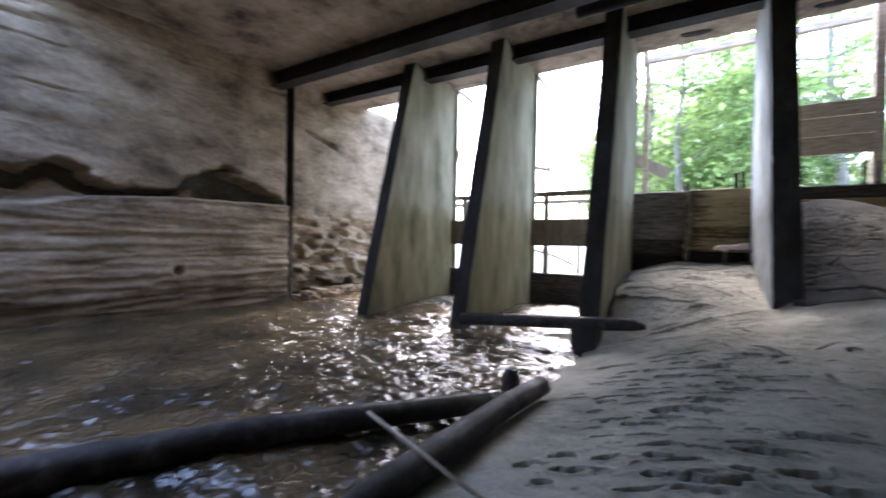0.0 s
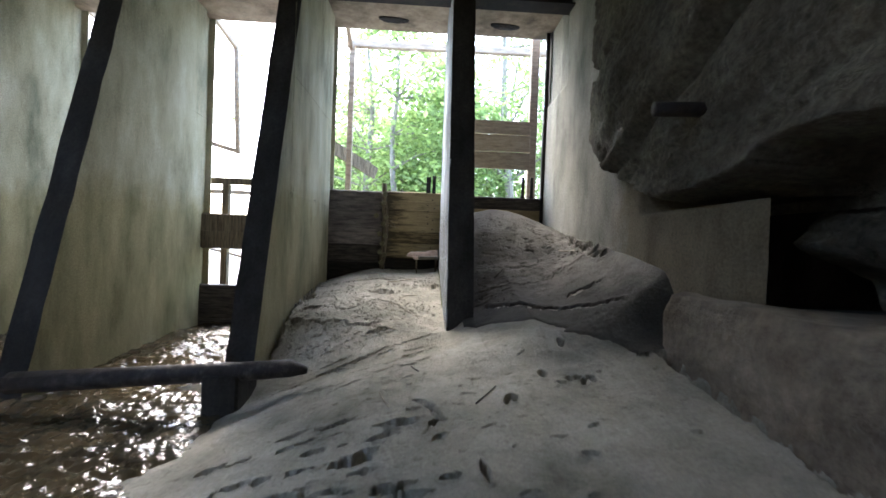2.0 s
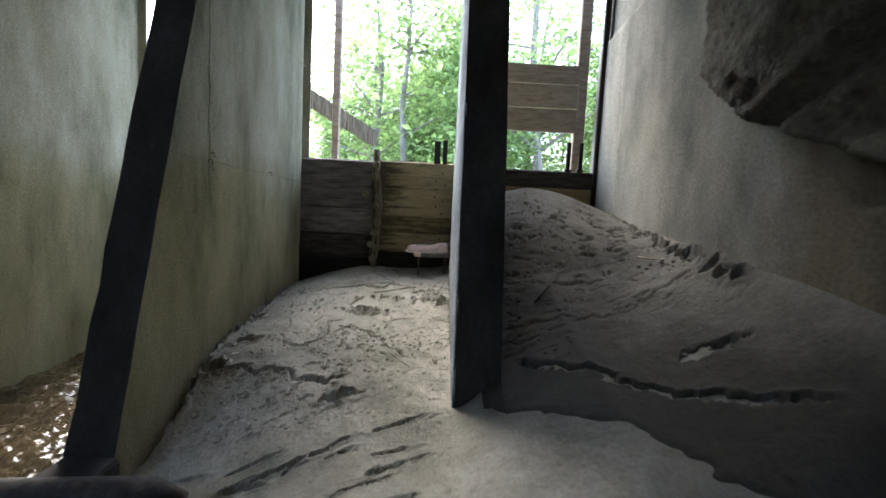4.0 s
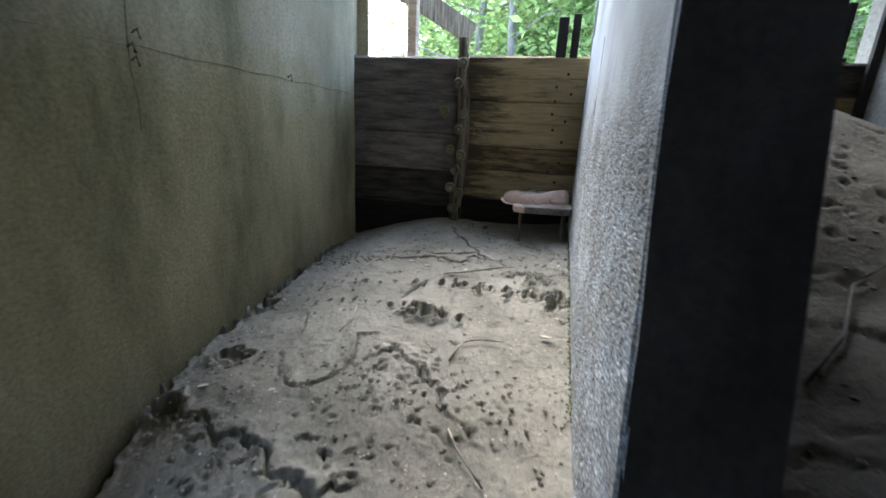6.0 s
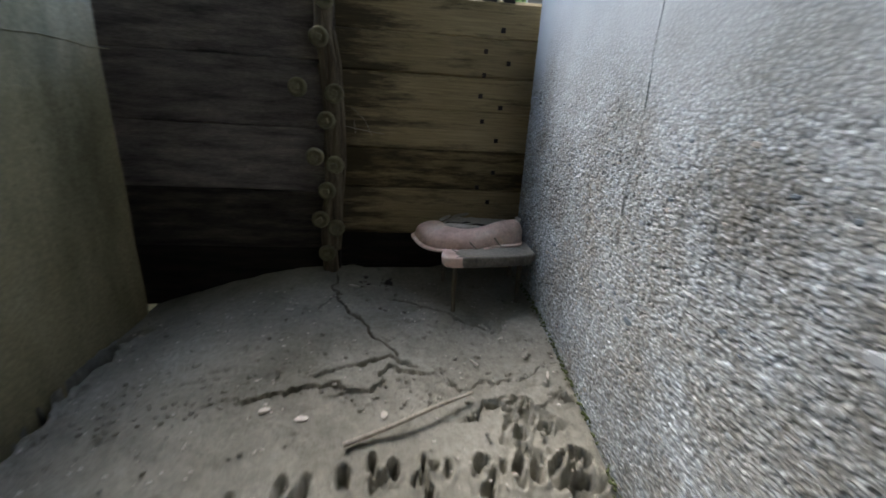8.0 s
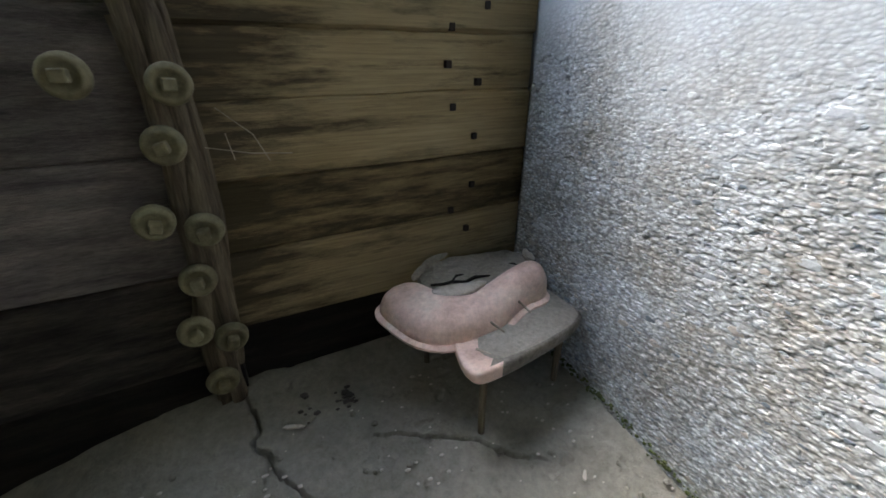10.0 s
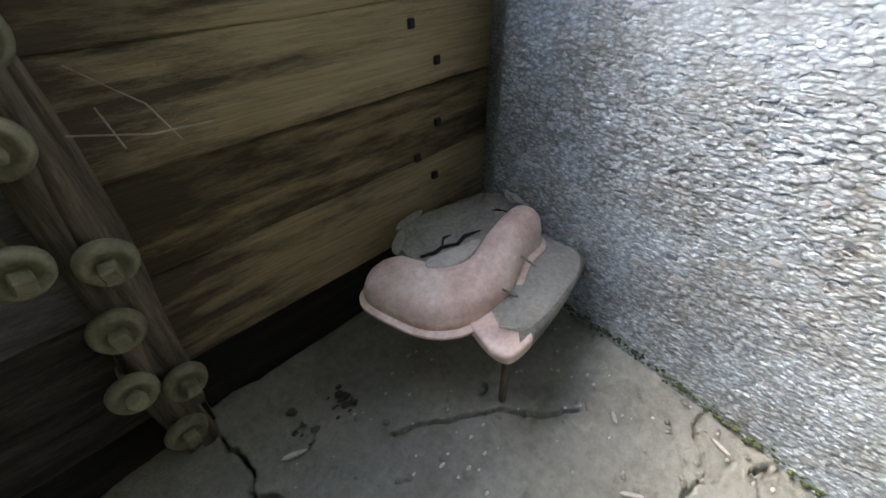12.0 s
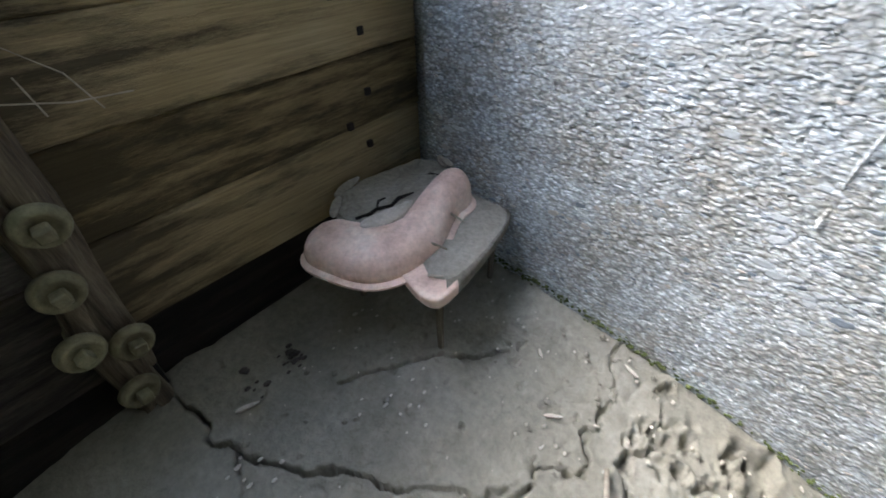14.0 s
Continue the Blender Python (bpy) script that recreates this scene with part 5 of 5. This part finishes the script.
# ---- loose things on the silt ----
def lying(name, pts, r, mat, label, category="stick"):
    """A thin thing along pts on the floor, laid on the silt's own height."""
    p3 = [(x, y, float(silt_height(np.array(x), np.array(y))) + r + dz) for x, y, dz in pts]
    rr = [r * (1 - 0.35 * k / max(1, len(p3) - 1)) for k in range(len(p3))]
    return tagged(finish(name, tube(p3, rr, 6, 0.3), mat, smooth=True), label, category)


lying("stick", [(-0.07, 8.19, 0.02), (0.08, 8.25, 0.025), (0.22, 8.31, 0.03), (0.36, 8.37, 0.02)], 0.009, STICK, "pale dry stick lying on the cracked silt")
lying("twig", [(0.16, 7.42, 0.01), (0.18, 7.52, 0.015), (0.21, 7.57, 0.015), (0.27, 7.6, 0.015), (0.39, 7.62, 0.01)], 0.006, STICK, "thin curved twig lying on the silt", "twig")
lying("twig", [(-0.48, 7.75, 0.01), (-0.44, 7.62, 0.01), (-0.46, 7.5, 0.01)], 0.004, STICK, "thin pale twig lying on the silt", "twig")
lying("twig", [(0.17, 5.07, 0.01), (0.2, 4.95, 0.012), (0.25, 4.81, 0.01)], 0.006, STICK, "thin dark twig lying on the silt", "twig")
lying("twig", [(0.84, 4.63, 0.01), (0.92, 4.72, 0.012), (1.0, 4.82, 0.01)], 0.006, LOG, "thin dark twig lying on the silt", "twig")
lying("twig", [(0.39, 5.54, 0.01), (0.42, 5.46, 0.012), (0.45, 5.39, 0.01)], 0.006, LOG, "thin dark twig lying on the silt", "twig")
lying("twig", [(0.25, 7.05, 0.01), (0.3, 6.97, 0.02), (0.42, 6.85, 0.01)], 0.006, STICK, "thin dry twig lying on the silt", "twig")
lying("twig", [(1.35, 7.05, 0.02), (1.5, 7.2, 0.03), (1.62, 7.42, 0.03), (1.75, 7.5, 0.02)], 0.008, LOG, "dark twig half sunk in the steep silt bank", "twig")
lying("twig", [(2.25, 7.35, 0.02), (2.3, 7.2, 0.03), (2.38, 7.12, 0.02)], 0.007, STICK, "pale dry twig on the steep silt bank", "twig")


def chip(x, y, a, b, turn, mat=CHIP, label="pale flat chip of wood on the silt"):
    bm = plate(rounded([(-a, -b), (a * 0.8, -b * 0.7), (a, b * 0.6), (-a * 0.6, b)], 1), 0.0, [(0.9, 0.0), (1.0, 0.003), (0.95, 0.006), (0.4, 0.007)])
    ob = tagged(finish("wood_chip", bm, mat), label, "chip", "chips on the silt")
    ob.matrix_world = pose(x, y, float(silt_height(np.array(x), np.array(y))) + 0.004, rnd.uniform(-6, 6), rnd.uniform(-6, 6), turn)


for x, y, a, b, turn in ((0.6, 7.72, 0.035, 0.012, 0), (-0.96, 7.09, 0.03, 0.012, 30), (-0.58, 7.09, 0.02, 0.008, 60), (-0.41, 8.94, 0.02, 0.008, 10), (-0.14, 9.17, 0.035, 0.008, -20), (0.65, 8.43, 0.03, 0.006, 70), (0.39, 8.54, 0.03, 0.006, -60), (-0.35, 8.35, 0.022, 0.014, 20), (-0.22, 8.31, 0.026, 0.016, -10), (0.52, 8.66, 0.02, 0.006, 40), (0.05, 8.32, 0.014, 0.02, 10)):
    chip(x, y, a, b, turn)


def scatter(name, count, place, size, mat, label, category, parent=None):
    """Many small lumps joined in one mesh."""
    ico = bmesh.new()
    bmesh.ops.create_icosphere(ico, subdivisions=1, radius=1)
    base = np.array([v.co[:] for v in ico.verts])
    ico.verts.index_update()
    tri = np.array([[v.index for v in f.verts] for f in ico.faces])
    ico.free()
    rs = np.random.RandomState(count)
    vs, fs = [], []
    for k in range(count):
        c, scale = place(rs)
        if c is None:
            continue
        j = base * (1 + 0.25 * (rs.rand(len(base), 1) - 0.5))
        vs.append(j * np.array(scale) * size * (0.5 + rs.rand()) + np.array(c))
        fs.append(tri + len(base) * (len(vs) - 1))
    me = bpy.data.meshes.new(name)
    me.from_pydata(np.concatenate(vs).tolist(), [], np.concatenate(fs).tolist())
    me.materials.append(mat)
    ob = tagged(new(name, me), label, category, kind="stuff")
    if parent:
        ob.parent = parent
    return ob


def grit_place(rs):
    x, y = rs.uniform(-1.15, 0.7), rs.uniform(6.4, 9.2)
    return (x, y, float(silt_height(np.array(x), np.array(y))) + 0.002), (1 + rs.rand(), 1, 0.6)


scatter("grit", 700, grit_place, 0.004, CHIP, "pale grit and crumbs scattered on the silt", "grit")


def crumb_place(rs):
    x, y = rs.uniform(-1.15, 0.7), rs.choice([rs.normal(8.42, 0.08), rs.normal(7.2, 0.12), rs.uniform(6.4, 9.2), rs.uniform(6.4, 7.0)])
    return (x, y, float(silt_height(np.array(x), np.array(y))) + 0.003), (1, 1, 0.7)


scatter("silt_crumbs", 700, crumb_place, 0.008, SAND, "crumbs of dry silt along the cracks", "silt crumbs")


def east_place(rs):
    x, y = rs.uniform(1.05, 2.5), rs.uniform(6.4, 8.6)
    return (x, y, float(silt_height(np.array(x), np.array(y))) + 0.004), (1, 1, 0.7)


scatter("silt_crumbs", 600, east_place, 0.011, SHADED_SILT, "crumbs of silt on the steep bank", "silt crumbs")

# pebbles standing out of the washed concrete
PIER_FACE = PIERS[3] - THICK


def pebble_place(rs):
    y, z = (rs.uniform(6.5, 9.26) if rs.rand() < 0.35 else rs.uniform(7.9, 9.26)), 0.6 + 2.0 * rs.rand() ** 0.8
    if y < pier_front(z) + 0.02 or (z > 1.75 and rs.rand() < (z - 1.75) / 0.4):
        return None, None
    big = 1 + 1.6 * rs.rand() ** 6
    return (PIER_FACE - 0.0045, y, z), (0.55, big * (1 + 0.7 * rs.rand()), 0.75 * big)


scatter("exposed_pebbles", 6500, pebble_place, 0.0054, STONE, "pebbles standing out of the washed pier concrete", "pebbles")


# moss and crumbs in the angle between the silt and the washed wall
MOSS = material("moss", [(0.035, 0.045, 0.014), (0.07, 0.088, 0.03), (0.115, 0.13, 0.05)], 30, (1, 1, 1), 0.95, 120, 0.4, 0.5, 0.004)


def moss_place(rs):
    y = rs.uniform(7.2, 9.2)
    x = PIER_FACE - 0.003 - abs(rs.normal(0, 0.009))
    return (x, y, float(silt_height(np.array(x), np.array(y))) + 0.006 + abs(rs.normal(0, 0.008))), (1, 1.3, 0.8)


scatter("moss", 420, moss_place, 0.0045, MOSS, "thin green moss along the foot of the wall", "moss")


# ---- trees ----
def tree(height, seed, leaves=3400):
    r = random.Random(seed)
    t = thing("tree", "leafy green broadleaf tree with a slender trunk", "tree", "trees beyond the dam")
    pts, rad = [], []
    lean = (r.uniform(-0.08, 0.08), r.uniform(-0.08, 0.08))
    for k in range(9):
        z = height * k / 8
        pts.append((lean[0] * z + 0.12 * math.sin(k * 1.3 + seed), lean[1] * z + 0.1 * math.cos(k * 1.7), z))
        rad.append(0.16 * (1 - k / 9) * height / 12 + 0.012)
    bm = tube(pts, rad, 8)
    centres = []
    limb_all = bmesh.new()
    for k in range(16):
        a = r.uniform(0, 6.28)
        h = r.uniform(0.22, 0.95)
        i = min(7, int(h * 8))
        base = Vector(pts[i])
        ln = height * r.uniform(0.14, 0.3) * (1.15 - 0.6 * h)
        d = Vector((math.cos(a), math.sin(a), r.uniform(0.1, 0.7))).normalized()
        mid = base + d * ln * 0.55 + Vector((0, 0, 0.1))
        tip = base + d * ln + Vector((0, 0, r.uniform(-0.3, 0.3)))
        lb = tube([base, mid, tip], [0.05 * height / 12, 0.03 * height / 12, 0.01], 5)
        me = bpy.data.meshes.new("limb")
        lb.to_mesh(me)
        lb.free()
        bm.from_mesh(me)
        bpy.data.meshes.remove(me)
        centres += [(mid, ln * 0.35), (tip, ln * 0.42), (base + d * ln * 0.8, ln * 0.35)]
    part("trunk", bm, BARK, t)
    vs, fs = [], []
    for k in range(leaves):
        c, s = r.choice(centres)
        p = c + Vector((r.gauss(0, s), r.gauss(0, s), r.gauss(0, s * 0.6)))
        q = Euler((r.uniform(-0.9, 0.9), r.uniform(-0.9, 0.9), r.uniform(0, 6.28))).to_matrix()
        w = r.uniform(0.065, 0.15)
        n = len(vs)
        vs += [tuple(p + q @ Vector(c2)) for c2 in ((0, -w, 0), (w * 0.55, 0, 0.15 * w), (0, w, 0), (-w * 0.55, 0, 0.15 * w))]
        fs.append((n, n + 1, n + 2, n + 3))
    me = bpy.data.meshes.new("crown")
    me.from_pydata(vs, [], fs)
    me.materials.append(LEAF)
    cr = new("crown", me)
    cr.parent = t
    return t


kinds = [tree(11, 3), tree(15, 8), tree(9, 14), tree(13, 21), tree(7, 30)]
for k, tr in enumerate(kinds):
    tr.matrix_world = pose((0.8, 4.2, 7.5, 2.6, 1.5)[k], (24, 19, 22, 28, 17)[k], 0.6, 0, 0, 40 * k)
for k in range(36):
    y = rnd.uniform(17, 42)
    copy_thing(kinds[k % 5], pose(rnd.uniform(-0.17, 0.75) * (y - 2) + 0.3, y, rnd.uniform(0.3, 1.2), 0, 0, rnd.uniform(0, 360)))
for k in range(16):
    y = rnd.uniform(22, 45)
    copy_thing(kinds[(2, 4)[k % 2]], pose(rnd.uniform(-0.24, 0.0) * (y - 2), y, rnd.uniform(0.0, 0.8), 0, 0, rnd.uniform(0, 360)))

# ---- small things ----
for x in (-0.22, 1.73):
    sp = plate(rounded([(x - 0.28, 9.1), (x + 0.24, 9.14), (x + 0.3, 9.26), (x + 0.05, 9.34), (x - 0.22, 9.28)]), CEIL, [(1.0, 0.004), (0.97, -0.012), (0.8, -0.02), (0.4, -0.028)], 0.012, seed=x)
    tagged(finish("rust_scale", sp, STEEL), "black scab of rust under the lintel", "rust")
tagged(finish("ceiling_pipe", tube([(-1.9, 7.2, 5.45), (-1.4, 7.2, 5.44), (-0.8, 7.2, 5.45)], [0.1, 0.11, 0.1], 12, 0.2), STEEL, smooth=True), "short black pipe hung under the slab", "pipe")


def litter_place(rs):
    x, y = rs.choice([0.02, 0.05, -0.08]) + rs.normal(0.0, 0.015), rs.normal(9.21, 0.025)
    return (x, y, float(silt_height(np.array(x), np.array(y))) + 0.004), (1.5, 1, 0.6)


scatter("leaf_litter", 26, litter_place, 0.007, LOG, "dark crumbs of rotten litter by the boards", "litter")
for pts in ([(-0.16, 9.38, 2.06), (-0.09, 9.33, 2.0), (-0.06, 9.34, 1.93)], [(-0.2, 9.37, 1.97), (-0.1, 9.33, 1.955), (0.0, 9.36, 1.94)], [(-0.15, 9.37, 2.0), (-0.14, 9.34, 1.94)]):
    tagged(finish("straw", tube(pts, [0.0016] * len(pts), 5), STICK), "dry straw caught on the boards", "straw")


def rock(x, y, z, s, seed):
    bm = bmesh.new()
    bmesh.ops.create_icosphere(bm, subdivisions=3, radius=1)
    for v in bm.verts:
        n = noise.noise(v.co * 1.1 + Vector((seed, 0, 0))) + 0.4 * noise.noise(v.co * 3 + Vector((seed, 5, 0)))
        v.co = v.co * (1 + 0.45 * n)
        v.co = Vector((max(-0.8, min(0.8, v.co.x)) * 1.2, max(-0.8, min(0.8, v.co.y)), max(-0.6, min(0.55, v.co.z)))) * s
    ob = tagged(finish("rock", bm, WALL), "broken lump of concrete at the foot of the wall", "rock", "rubble by the wall")
    ob.matrix_world = pose(x, y, z, 10 * math.sin(seed), 12 * math.cos(seed), seed * 70)


for k in range(16):
    rock(-8.75 + 0.9 * rnd.random() ** 2, 6.7 + 2.6 * k / 15, rnd.uniform(0.0, 0.12), rnd.uniform(0.12, 0.3), k * 1.3)
